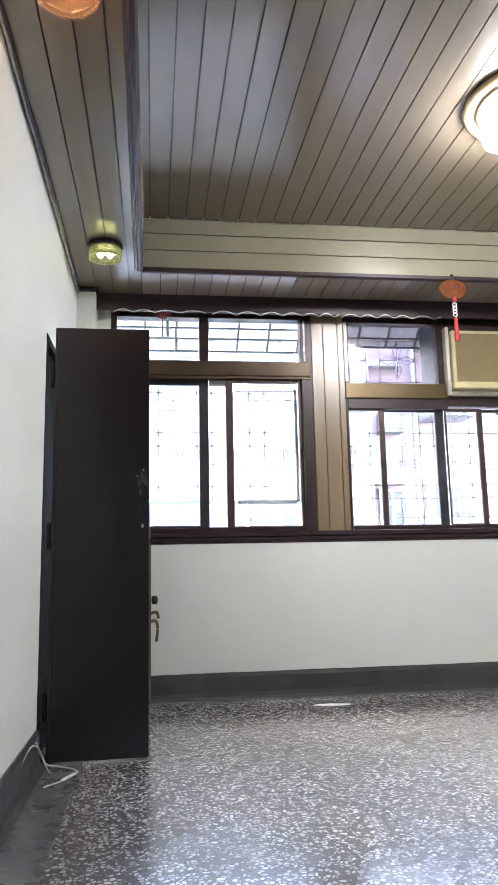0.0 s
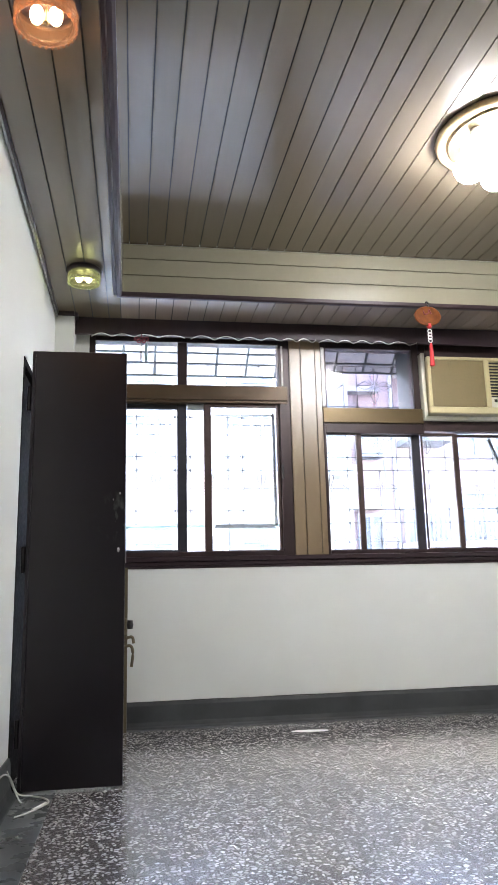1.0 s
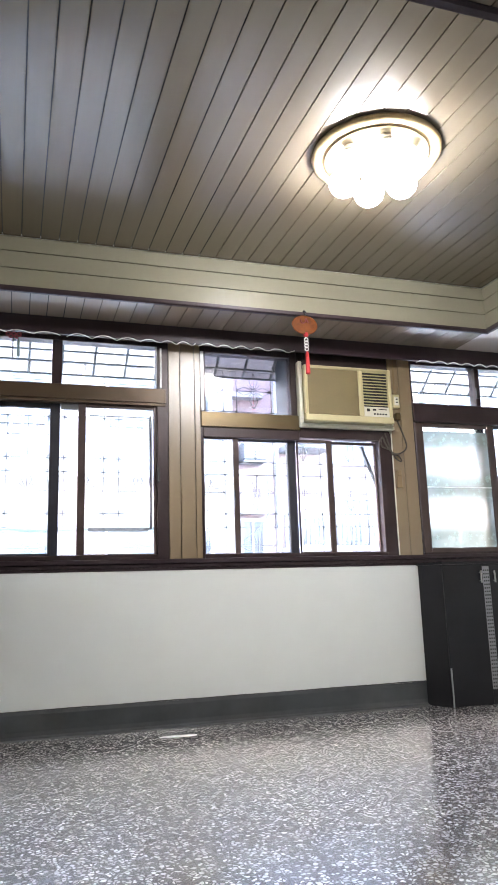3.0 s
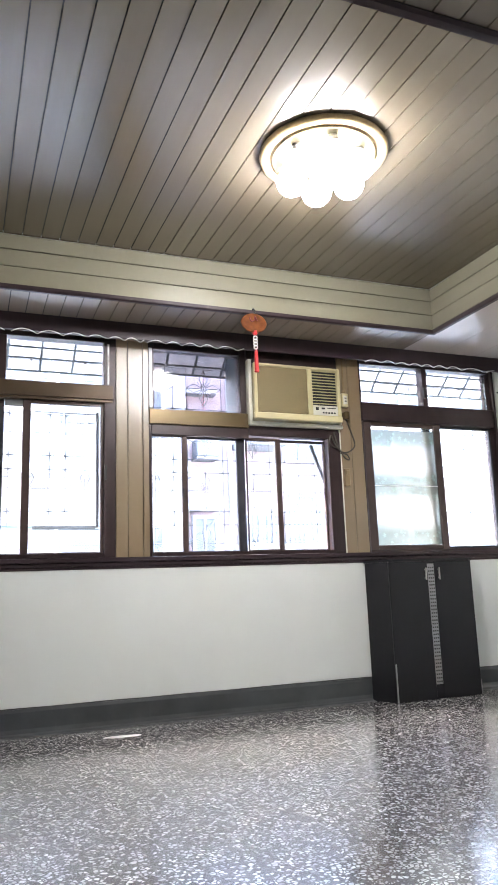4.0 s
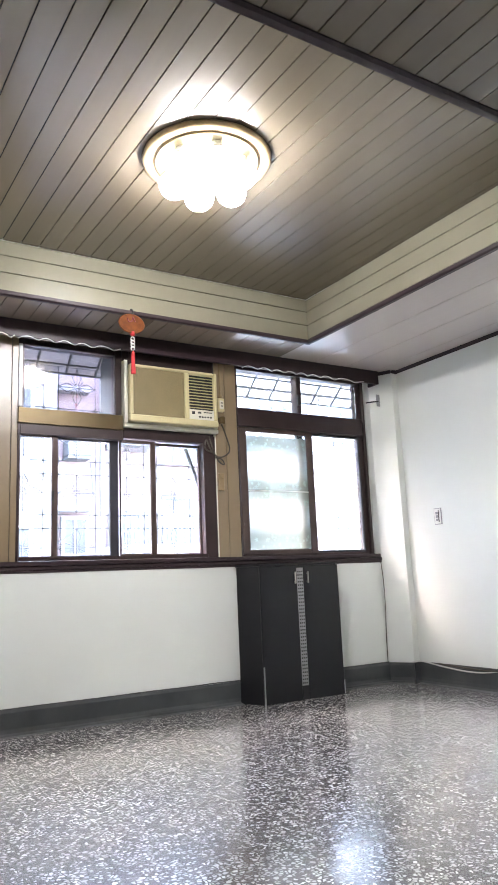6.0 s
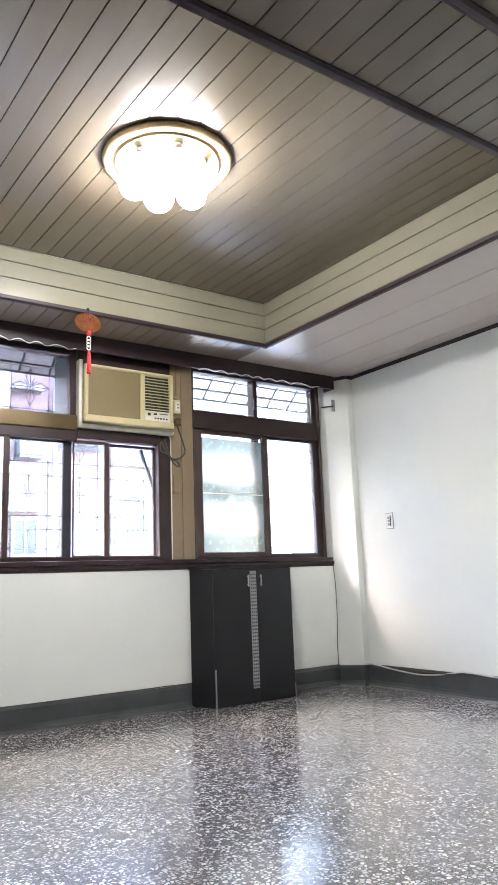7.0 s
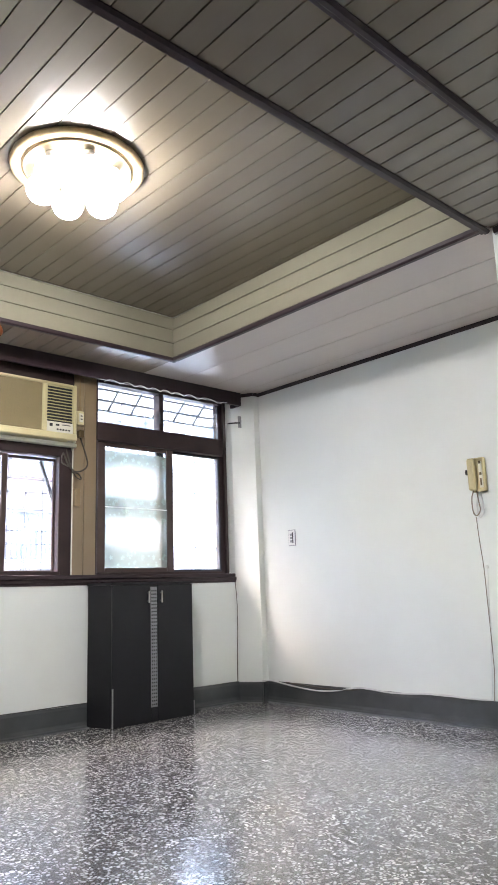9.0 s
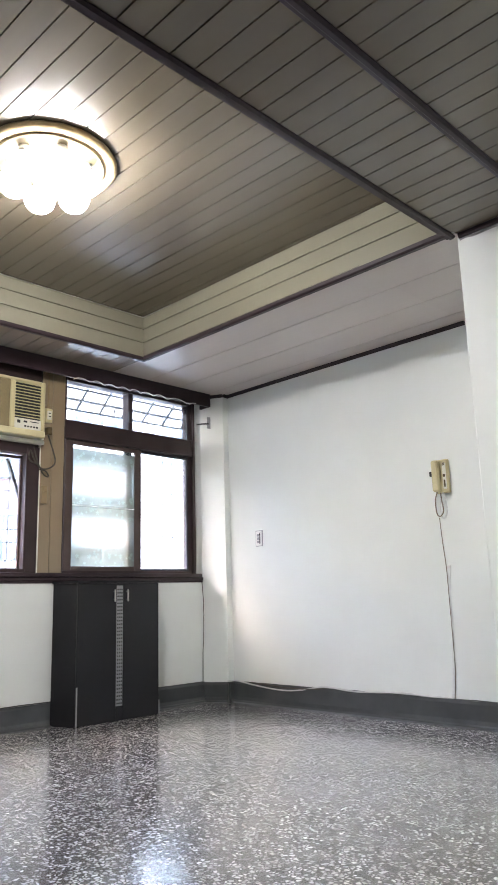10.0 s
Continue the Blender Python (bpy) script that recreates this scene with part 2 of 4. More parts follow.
M_PERF = perforated()
M_FILM = film()
M_AWNING = awning_sheet("awning_sheet", 0.07)
M_AWNING_PALE = awning_sheet("awning_sheet_pale", 0.22)
M_AWNING_WHITE = awning_sheet("awning_sheet_white", 0.30)
M_BULB = glowing("bulb_white", (0.85, 0.93, 1.0), 2.0)
M_WARM = glowing("bulb_warm", (1.0, 0.66, 0.36), 0.9)
M_GREENBULB = glowing("bulb_green", (0.95, 1.0, 0.7), 0.25)
M_AMBER_GLASS = coloured_glass("amber_glass", (0.95, 0.50, 0.27), 0.0015)
M_GREEN_GLASS = coloured_glass("green_glass", (0.74, 0.82, 0.42), 0.0012)

# ---- mesh helpers ----


def box(bm, x0, x1, y0, y1, z0, z1, bevel=0.0, segments=1):
    """Adds a box to bm, with bevelled edges if asked."""
    made = bmesh.ops.create_cube(bm, size=1)["verts"]
    bmesh.ops.transform(bm, matrix=Matrix.Translation(((x0 + x1) / 2, (y0 + y1) / 2, (z0 + z1) / 2)) @ Matrix.Diagonal((x1 - x0, y1 - y0, z1 - z0, 1)), verts=made)
    if bevel:
        edges = list({e for v in made for e in v.link_edges})
        bmesh.ops.bevel(bm, geom=edges, offset=bevel, segments=segments, profile=0.5, affect="EDGES")
    return bm


def boxes(*rows, bevel=0.0):
    bm = bmesh.new()
    for r in rows:
        box(bm, *r, bevel=bevel)
    return bm


def tube(points, radius, sides=6, closed=False):
    """A bmesh tube along a line of points, rounded by a spline."""
    pts = [Vector(p) for p in points]
    n = len(pts)
    fine = []
    for i in range(n if closed else n - 1):
        a, b, c, d = (pts[(i + k) % n] if closed else pts[min(max(i + k, 0), n - 1)] for k in (-1, 0, 1, 2))
        for k in range(5 if n > 2 else 1):
            u = k / (5 if n > 2 else 1)
            fine.append(0.5 * (2 * b + (c - a) * u + (2 * a - 5 * b + 4 * c - d) * u * u + (3 * b - a - 3 * c + d) * u ** 3))
    if not closed:
        fine.append(pts[-1])
    bm = bmesh.new()
    rings = []
    m = len(fine)
    for i, p in enumerate(fine):
        way = (fine[(i + 1) % m] - fine[i - 1]) if closed else (fine[min(i + 1, m - 1)] - fine[max(i - 1, 0)])
        q = way.to_track_quat("Z", "Y")
        rings.append([bm.verts.new(p + q @ Vector((radius * math.cos(a), radius * math.sin(a), 0))) for a in (2 * math.pi * k / sides for k in range(sides))])
    for i in range(m if closed else m - 1):
        r0, r1 = rings[i], rings[(i + 1) % m]
        for k in range(sides):
            bm.faces.new((r0[k], r0[(k + 1) % sides], r1[(k + 1) % sides], r1[k]))
    if not closed:
        bm.faces.new(rings[0][::-1])
        bm.faces.new(rings[-1])
    return bm


def turned(profile, place, sides=32, wave=0.0, lobes=12):
    """A bmesh turned round the vertical from (radius, height) pairs; wave scallops the radius."""
    bm = bmesh.new()
    rings = []
    for r, z in profile:
        rings.append([bm.verts.new((place[0] + r * (1 + wave * math.cos(lobes * a)) * math.cos(a), place[1] + r * (1 + wave * math.cos(lobes * a)) * math.sin(a), place[2] + z))
                      for a in (2 * math.pi * k / sides for k in range(sides))])
    for r0, r1 in zip(rings, rings[1:]):
        for k in range(sides):
            bm.faces.new((r0[k], r0[(k + 1) % sides], r1[(k + 1) % sides], r1[k]))
    bm.faces.new(rings[0])
    bm.faces.new(rings[-1][::-1])
    return bm


def ball(place, radius, squash=1.0, detail=2):
    bm = bmesh.new()
    bmesh.ops.create_icosphere(bm, subdivisions=detail, radius=radius, matrix=Matrix.Translation(place) @ Matrix.Diagonal((1, 1, squash, 1)))
    return bm


def prism(outline, z0, z1):
    """A bmesh prism over a plan outline."""
    bm = bmesh.new()
    lo = [bm.verts.new((x, y, z0)) for x, y in outline]
    hi = [bm.verts.new((x, y, z1)) for x, y in outline]
    n = len(lo)
    bm.faces.new(lo[::-1])
    bm.faces.new(hi)
    for k in range(n):
        bm.faces.new((lo[k], lo[(k + 1) % n], hi[(k + 1) % n], hi[k]))
    return bm


def part(name, bm, material, parent=None, label="", smooth=False):
    """Links a bmesh as one mesh object, under a thing or a part if one is given."""
    me = bpy.data.meshes.new(name)
    bmesh.ops.recalc_face_normals(bm, faces=bm.faces)
    bm.to_mesh(me)
    bm.free()
    me.materials.append(material)
    if smooth:
        for p in me.polygons:
            p.use_smooth = True
    ob = new(name, me)
    if parent is not None:
        ob.parent = parent
        ob.matrix_parent_inverse = parent.matrix_basis.inverted()
    if label:
        ob["label"] = label
    return ob


def thing(name, place, label, category, group="", kind=""):
    """An empty at a thing's base, which its parts hang under."""
    e = new(name)
    e.matrix_basis = Matrix.Translation(place)
    return tagged(e, label, category, group, kind)


def setting(name, bm, material, label, category):
    return tagged(part(name, bm, material), label, category, kind="structure")


# ---- the room ----
XL, XR, YW, YB = -0.654, 4.558, 4.954, -2.6
ZS, ZT = 2.727, 3.081
TX0, TX1, TY0, TY1 = -0.22, 3.327, 1.75, 4.411
ZB = 0.164
DOOR0, DOOR1, DOORZ = 3.50, 4.36, 2.003

setting("floor", boxes((XL - 0.2, XR + 0.2, YB - 0.2, YW + 0.2, -0.1, 0.0)), M_FLOOR, "grey terrazzo floor with pale stone chips, polished", "floor")
setting("floor_border", boxes((XL, -0.45, YB, 4.74, 0.0, 0.004)), M_STRIP, "plain dark cement strip along the wall", "floor border")
setting("wall_west", boxes((XL - 0.2, XL, YB - 0.2, DOOR0, 0.0, 3.5), (XL - 0.2, XL, DOOR1, YW + 0.2, 0.0, 3.5), (XL - 0.2, XL, DOOR0, DOOR1, DOORZ, 3.5)), M_WALL,
        "white painted plaster wall with a dark doorway", "wall")
# Near-black slab and jambs: the doorway's darkness is put into the colour.
setting("door_1", boxes((XL - 0.2, XL - 0.02, DOOR0, DOOR1, 0.0, DOORZ), (XL - 0.02, XL + 0.004, DOOR0, DOOR0 + 0.035, 0.0, DOORZ),
                        (XL - 0.02, XL + 0.004, DOOR1 - 0.035, DOOR1, 0.0, DOORZ), (XL - 0.02, XL + 0.004, DOOR0 + 0.035, DOOR1 - 0.035, DOORZ - 0.035, DOORZ)), M_VOID,
        "dark doorway, its unlit depth made as a near-black slab", "door")
setting("wall_east", boxes((XR, XR + 0.2, YB - 0.2, YW + 0.2, 0.0, 3.5)), M_WALL, "white painted plaster wall", "wall")
setting("wall_south", boxes((XL, XR, YB - 0.2, YB, 0.0, 3.5)), M_WALL, "white painted plaster wall", "wall")
setting("wall_north", boxes((XL, XR, YW, YW + 0.2, 0.0, 1.03), (XL, -0.44, YW, YW + 0.2, 1.03, 3.5), (4.368, XR, YW + 0.066, YW + 0.2, 1.03, 3.5),
                            (-0.44, 4.368, YW, YW + 0.2, 2.66, 3.5)), M_WALL, "white painted plaster wall under and around windows", "wall")
setting("pillar_1", boxes((XL, -0.53, 4.743, YW, 0.0, ZS + 0.3)), M_WALL, "white plastered pillar in the corner", "pillar")
setting("pillar_2", prism([(4.388, YW + 0.066), (4.388, YW), (4.495, 4.755), (XR, 4.755), (XR, YW + 0.066)], 0.0, ZS + 0.3), M_WALL, "white plastered pillar in the corner", "pillar")


def skirting(name, rows, label="dark grey painted skirting"):
    """Painted skirting with a rounded, slightly uneven top."""
    bm = bmesh.new()
    for (xa, ya), (xb, yb), (nx, ny) in rows:
        n = max(2, int(math.hypot(xb - xa, yb - ya) / 0.12))
        cols = []
        for k in range(n + 1):
            u = k / n
            x, y = xa + (xb - xa) * u, ya + (yb - ya) * u
            top = ZB + 0.003 * noise.noise((x * 3, y * 3, 0.5))
            cols.append([bm.verts.new((x + nx * d, y + ny * d, z)) for d, z in ((0, 0), (0.062, 0), (0.040, 0.006), (0.024, 0.020), (0.016, 0.045), (0.013, top - 0.02), (0.006, top), (0, top))])
        for a, b in zip(cols, cols[1:]):
            for k in range(7):
                bm.faces.new((a[k], b[k], b[k + 1], a[k + 1]))
        bm.faces.new(cols[0])
        bm.faces.new(cols[-1][::-1])
    return setting(name, bm, M_BASE, label, "skirting")


skirting("baseboard_1", [((-0.53, YW), (4.388, YW), (0, -1))])
skirting("baseboard_2", [((XL, YB), (XL, DOOR0), (1, 0))])
skirting("baseboard_3", [((XR, 1.76), (XR, 4.755), (-1, 0)), ((4.388, YW), (4.495, 4.755), (-0.88, -0.47)), ((4.495, 4.755), (XR, 4.755), (0, -1))])


def top_line(name, a, b, r):
    """Dark uneven seam where the plaster meets the skirting."""
    n = 40
    pts = [(a[0] + (b[0] - a[0]) * k / n, a[1] + (b[1] - a[1]) * k / n, ZB + 0.002 + 0.003 * noise.noise((k * 0.45, a[0], 2.0))) for k in range(n + 1)]
    setting(name, tube(pts, r, 5), M_DARK, "dark uneven seam above the skirting", "trim")


top_line("trim_10", (-0.53, YW - 0.001), (4.388, YW - 0.001), 0.0038)
top_line("trim_11", (XR - 0.001, 1.70), (XR - 0.001, 4.755), 0.0034)


def ceiling():
    """Board ceiling: a raised tray framed by lower boards, all boards with open joints."""
    bm = bmesh.new()
    g = 0.0031

    def slab(mat, x0, x1, y0, y1, z0, z1):
        before = set(bm.faces)
        box(bm, x0, x1, y0, y1, z0, z1)
        for f in set(bm.faces) - before:
            f.material_index = mat

    def skew(x):
        """How far a tray joint has wandered sideways at its near end."""
        return 0.012 + 0.04 * min(1.0, max(0.0, (x - 0.1) / 0.8))

    def along_y(mat, x0, x1, y0, y1, z, pitch, first=None, skewed=False):
        cuts = [x0]
        x = x0 + pitch if first is None else first
        while x < x1 - 0.01:
            cuts.append(x)
            x += pitch
        for a, b in zip(cuts, cuts[1:] + [x1]):
            before = set(bm.verts)
            slab(mat, a + g, b - g, y0, y1, z, z + 0.012)
            for v in set(bm.verts) - before:
                if skewed and v.co.y < (y0 + y1) / 2:
                    v.co.x += skew(a if v.co.x < (a + b) / 2 else b)
        slab(3, x0, x1, y0, y1, z + 0.014, z + 0.03)

    along_y(0, TX0, TX1, TY0, TY1, ZT, 0.1142, -0.164, True)
    along_y(0, XL, TX0, YB, YW, ZS, 0.1105, -0.522)
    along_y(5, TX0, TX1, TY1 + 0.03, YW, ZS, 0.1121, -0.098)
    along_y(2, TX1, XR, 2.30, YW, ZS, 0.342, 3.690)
    along_y(0, TX0, 3.36, YB, TY0 - 0.03, ZS, 0.1131, -0.157)
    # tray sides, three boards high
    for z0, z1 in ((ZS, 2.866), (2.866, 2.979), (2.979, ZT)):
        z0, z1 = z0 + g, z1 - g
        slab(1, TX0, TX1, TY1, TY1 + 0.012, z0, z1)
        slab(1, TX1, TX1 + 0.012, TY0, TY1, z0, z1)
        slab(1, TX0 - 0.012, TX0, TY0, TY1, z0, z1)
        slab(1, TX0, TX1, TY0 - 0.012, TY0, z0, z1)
    slab(3, TX0 - 0.03, TX1 + 0.03, TY1 + 0.014, TY1 + 0.028, ZS + 0.002, ZT)
    slab(3, TX1 + 0.014, TX1 + 0.028, TY0, TY1, ZS + 0.002, ZT)
    slab(3, TX0 - 0.028, TX0 - 0.014, TY0, TY1, ZS + 0.002, ZT)
    slab(3, TX0, TX1, TY0 - 0.028, TY0 - 0.014, ZS + 0.002, ZT)
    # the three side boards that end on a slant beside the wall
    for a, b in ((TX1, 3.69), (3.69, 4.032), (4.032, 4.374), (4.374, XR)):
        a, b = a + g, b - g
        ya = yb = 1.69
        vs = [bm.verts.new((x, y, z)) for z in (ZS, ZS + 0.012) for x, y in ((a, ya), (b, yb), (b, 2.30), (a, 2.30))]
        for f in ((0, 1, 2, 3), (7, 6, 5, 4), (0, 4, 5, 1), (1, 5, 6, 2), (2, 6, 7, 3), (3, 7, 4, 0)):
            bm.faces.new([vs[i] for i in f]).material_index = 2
    slab(4, XL, XR, YB, YW, 3.36, 3.5)
    ob = part("ceiling", bm, M_CEIL)
    for m in (M_CEIL_PALE, M_CEIL_SIDE, M_GAP, M_WALL, M_CEIL_EDGE_LIT):
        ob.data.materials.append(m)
    return tagged(ob, "olive-brown board ceiling with a raised central tray", "ceiling", kind="structure")


ceiling()
setting("wall_return", boxes((3.385, XR, YB, 1.70, 0.0, 3.36), bevel=0.006), M_WALL, "white plastered wall return beside the board ceiling", "wall")
skirting("baseboard_4", [((3.385, YB), (3.385, 1.70), (-1, 0)), ((3.385, 1.70), (XR, 1.70), (0, 1))])


def moulding(name, run, label="dark stained wooden moulding", profile=((0, 0), (0, -0.022), (0.012, -0.03), (0.03, -0.03), (0.036, -0.022), (0.05, -0.022), (0.056, -0.014), (0.056, 0))):
    """A stepped moulding along straight runs, each (start, end, side) under the ceiling."""
    bm = bmesh.new()
    for a, b, side in run:
        ends = []
        for p in (a, b):
            ends.append([bm.verts.new((p[0] + side[0] * d, p[1] + side[1] * d, p[2] + z)) for d, z in profile])
        n = len(profile)
        for k in range(n):
            bm.faces.new((ends[0][k], ends[0][(k + 1) % n], ends[1][(k + 1) % n], ends[1][k]))
        bm.faces.new(ends[0])
        bm.faces.new(ends[1][::-1])
    return setting(name, bm, M_TRIM, label, "trim")


THIN = ((0, 0), (0, -0.026), (0.012, -0.03), (0.022, -0.018), (0.022, 0))
ZM = ZS + 0.016
moulding("trim_1", [((TX0 - 0.02, TY1 - 0.014, ZM), (TX1 + 0.02, TY1 - 0.014, ZM), (0, 1))])
moulding("trim_2", [((TX1 - 0.014, TY0 - 0.02, ZM), (TX1 - 0.014, TY1 - 0.014, ZM), (1, 0))])
moulding("trim_3", [((TX0 + 0.080, YB, ZM), (TX0 + 0.012, TY1 - 0.006, ZM), (-1, 0))])
moulding("trim_4", [((TX0 + 0.036, TY0 - 0.046, ZM), (TX1 + 0.05, TY0 - 0.046, ZM), (0, 1))])
moulding("trim_5", [((TX0 + 0.042, 1.232, ZM), (3.36, 1.232, ZM), (0, 1))])
moulding("trim_6", [((3.38, YB, ZS), (3.38, 1.68, ZS), (-1, 0))], profile=THIN)
moulding("trim_7", [((XR, 2.30, ZS), (XR, 4.755, ZS), (-1, 0)), ((4.495, 4.755, ZS), (XR, 4.755, ZS), (0, -1)), ((4.388, YW, ZS), (4.495, 4.755, ZS), (-0.88, -0.47))], profile=THIN)
moulding("trim_8", [((XL, YB, ZS), (XL, 4.743, ZS), (1, 0)), ((XL, 4.743, ZS), (-0.53, 4.743, ZS), (0, -1)), ((-0.53, 4.743, ZS), (-0.53, YW, ZS), (1, 0))], profile=THIN)
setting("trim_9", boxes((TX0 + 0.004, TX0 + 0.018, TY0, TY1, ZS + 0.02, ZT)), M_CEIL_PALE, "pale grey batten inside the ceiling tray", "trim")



def ragged_edge(name, a, b, r, seed):
    """Crumbling plaster left along a moulding."""
    n = 70
    pts = []
    for k in range(n + 1):
        p = Vector(a).lerp(Vector(b), k / n)
        w = noise.noise((k * 0.33, seed, 0.0))
        pts.append((p.x + 0.004 * w, p.y, p.z + 0.010 * noise.noise((k * 0.27, seed, 5.0))))
    setting(name, tube(pts, r, 5), M_PLASTER, "ragged grey plaster edge under the dark moulding", "trim")


ragged_edge("trim_12", (XL + 0.010, 1.4, ZS - 0.034), (XL + 0.010, 4.74, ZS - 0.034), 0.0075, 1.0)
ragged_edge("trim_13", (3.379, 0.3, ZS - 0.034), (3.379, 1.68, ZS - 0.034), 0.006, 3.0)

# dark curtain box over the windows with a lace edge
setting("valance", boxes((-0.53, 4.40, 4.82, 4.845, 2.605, ZS), (-0.53, 4.40, 4.845, YW, ZS - 0.025, ZS), (4.38, 4.40, 4.845, YW, 2.605, ZS - 0.025), bevel=0.002),
        M_TRIM, "dark stained wooden curtain box over the windows", "curtain box")


def lace(x0, x1):
    pts = []
    n = int((x1 - x0) / 0.028)
    for k in range(n + 1):
        x = x0 + (x1 - x0) * k / n
        swag = abs(math.sin(math.pi * (x - x0) / (0.15 + 0.02 * math.sin(x * 3))))
        pts.append((x, 4.815, 2.588 + 0.024 * swag + 0.005 * noise.noise((x * 11, 0, 0))))
    ob = part("lace_edging", tube(pts, 0.0038, 5), M_CORD)
    return tagged(ob, "white scalloped lace edging along the curtain box", "edging", "lace edgings")


for a, b in ((-0.42, 0.22), (0.26, 1.16), (1.18, 1.92), (2.95, 4.22)):
    lace(a, b)

# ---- windows ----
setting("window_sill", boxes((-0.53, 4.365, 4.925, YW + 0.06, 1.058, 1.088), (-0.53, 4.388, 4.938, YW, 1.03, 1.058), (-0.53, 4.388, 4.946, YW, 1.012, 1.03), bevel=0.004),
        M_TRIM, "dark stained wooden sill moulding under the windows", "sill")


def window(name, label):
    return thing(name, (0, YW, 1.09), label, "window", kind="structure")


def pane(parent, x0, x1, y, z0, z1, material=None):
    ob = part("pane", boxes((x0, x1, y, y + 0.005, z0, z1)), material or M_GLASS, parent)
    ob.visible_shadow = False
    return ob


def sash(parent, x0, x1, y, z0, z1, left=0.04, right=0.04, rail=0.035, material=None):
    """A sliding sash: two stiles, two rails and its pane."""
    m = material or M_SASH
    d = 0.028
    part("stile", boxes((x0, x0 + left, y, y + d, z0, z1), bevel=0.003), m, parent)
    part("stile", boxes((x1 - right, x1, y, y + d, z0, z1), bevel=0.003), m, parent)
    part("rail", boxes((x0 + left, x1 - right, y + 0.002, y + d - 0.002, z0, z0 + rail), bevel=0.003), m, parent)
    part("rail", boxes((x0 + left, x1 - right, y + 0.002, y + d - 0.002, z1 - rail, z1), bevel=0.003), m, parent)
    pane(parent, x0 + left, x1 - right, y + 0.012, z0 + rail, z1 - rail)


w1 = window("window_1", "brown aluminium sliding window with small panes above")
part("frame", boxes((-0.44, -0.40, YW, YW + 0.10, 1.088, 2.66), (0.905, 0.985, YW, YW + 0.10, 1.088, 2.66), (-0.40, 0.905, YW, YW + 0.10, 2.61, 2.66), (-0.40, 0.905, YW, YW + 0.10, 1.088, 1.105),
                    bevel=0.003), M_FRAME, w1)
part("transom", boxes((-0.40, 0.965, YW - 0.018, YW + 0.09, 2.185, 2.29), (-0.40, 0.965, YW - 0.006, YW + 0.08, 2.165, 2.185), bevel=0.003), M_BROWN, w1, "brown aluminium transom")
part("rail", boxes((0.243, 0.36, YW + 0.03, YW + 0.055, 2.12, 2.165), (0.243, 0.36, YW + 0.03, YW + 0.055, 1.105, 1.128), bevel=0.002), M_SCREEN, w1)
part("mullion", boxes((0.177, 0.243, YW + 0.002, YW + 0.09, 2.29, 2.61), bevel=0.003), M_FRAME, w1)
pane(w1, -0.40, 0.177, YW + 0.04, 2.29, 2.61)
pane(w1, 0.243, 0.905, YW + 0.04, 2.29, 2.61)
sash(w1, -0.40, 0.242, YW + 0.056, 1.105, 2.165, left=0.03, right=0.068, material=M_SLATE)
sash(w1, 0.36, 0.905, YW + 0.02, 1.105, 2.165, left=0.052, right=0.022, rail=0.024)
part("track", boxes((-0.40, 0.905, YW - 0.012, YW + 0.012, 1.090, 1.12), bevel=0.003), M_FRAME, w1)
part("edge_strip", boxes((0.926, 0.938, YW - 0.006, YW + 0.002, 2.3, 2.60)), M_WHITE, w1, "white strip beside the small pane")
part("screen_frame", boxes((0.862, 0.885, YW + 0.092, YW + 0.11, 1.30, 2.12), (0.44, 0.862, YW + 0.092, YW + 0.11, 2.095, 2.106),
                           (0.44, 0.862, YW + 0.092, YW + 0.11, 1.285, 1.315), bevel=0.002), M_SCREEN, w1, "grey insect screen frame")
part("latch", boxes((0.905, 0.922, YW - 0.02, YW + 0.004, 1.62, 1.72), bevel=0.003), M_DARK, w1, "small black latch")

w2 = window("window_2", "brown aluminium sliding window below an air conditioner")
part("frame", boxes((1.222, 1.262, YW, YW + 0.10, 2.14, 2.66), (1.93, 1.978, YW, YW + 0.10, 2.14, 2.66), (1.262, 1.93, YW, YW + 0.10, 2.60, 2.66), (1.222, 1.24, YW, YW + 0.10, 1.088, 2.03),
                    (2.645, 2.750, YW - 0.01, YW + 0.10, 1.088, 2.03), bevel=0.003), M_FRAME, w2)
part("edge_strip", boxes((1.224, 1.250, YW - 0.008, YW - 0.001, 2.15, 2.60), bevel=0.002), M_WHITE, w2, "white strip beside the small pane")
part("transom", boxes((1.222, 1.985, YW - 0.018, YW + 0.09, 2.03, 2.14), bevel=0.003), M_BRONZE, w2, "bronze aluminium transom")
part("transom", boxes((1.985, 2.742, YW - 0.008, YW + 0.09, 1.975, 2.05), (1.24, 1.985, YW - 0.004, YW + 0.09, 1.955, 2.03), bevel=0.003), M_FRAME, w2)
pane(w2, 1.262, 1.93, YW + 0.04, 2.14, 2.60, M_GLASS_GREY)
sash(w2, 1.24, 1.507, YW + 0.014, 1.105, 1.965, left=0.008, right=0.04, rail=0.018)
sash(w2, 1.507, 1.971, YW + 0.058, 1.105, 1.965, left=0.006, right=0.066, rail=0.02, material=M_SLATE)
sash(w2, 1.971, 2.252, YW + 0.02, 1.105, 1.965, left=0.006, right=0.042, rail=0.022)
sash(w2, 2.252, 2.645, YW + 0.058, 1.105, 1.965, left=0.006, right=0.012, rail=0.02)
part("track", boxes((1.24, 2.662, YW - 0.012, YW + 0.012, 1.090, 1.115), bevel=0.003), M_FRAME, w2)
part("latch", boxes((1.462, 1.476, YW - 0.006, YW + 0.014, 1.50, 1.57), (1.466, 1.472, YW - 0.012, YW - 0.004, 1.46, 1.52), bevel=0.002), M_DARK, w2, "small black latch")
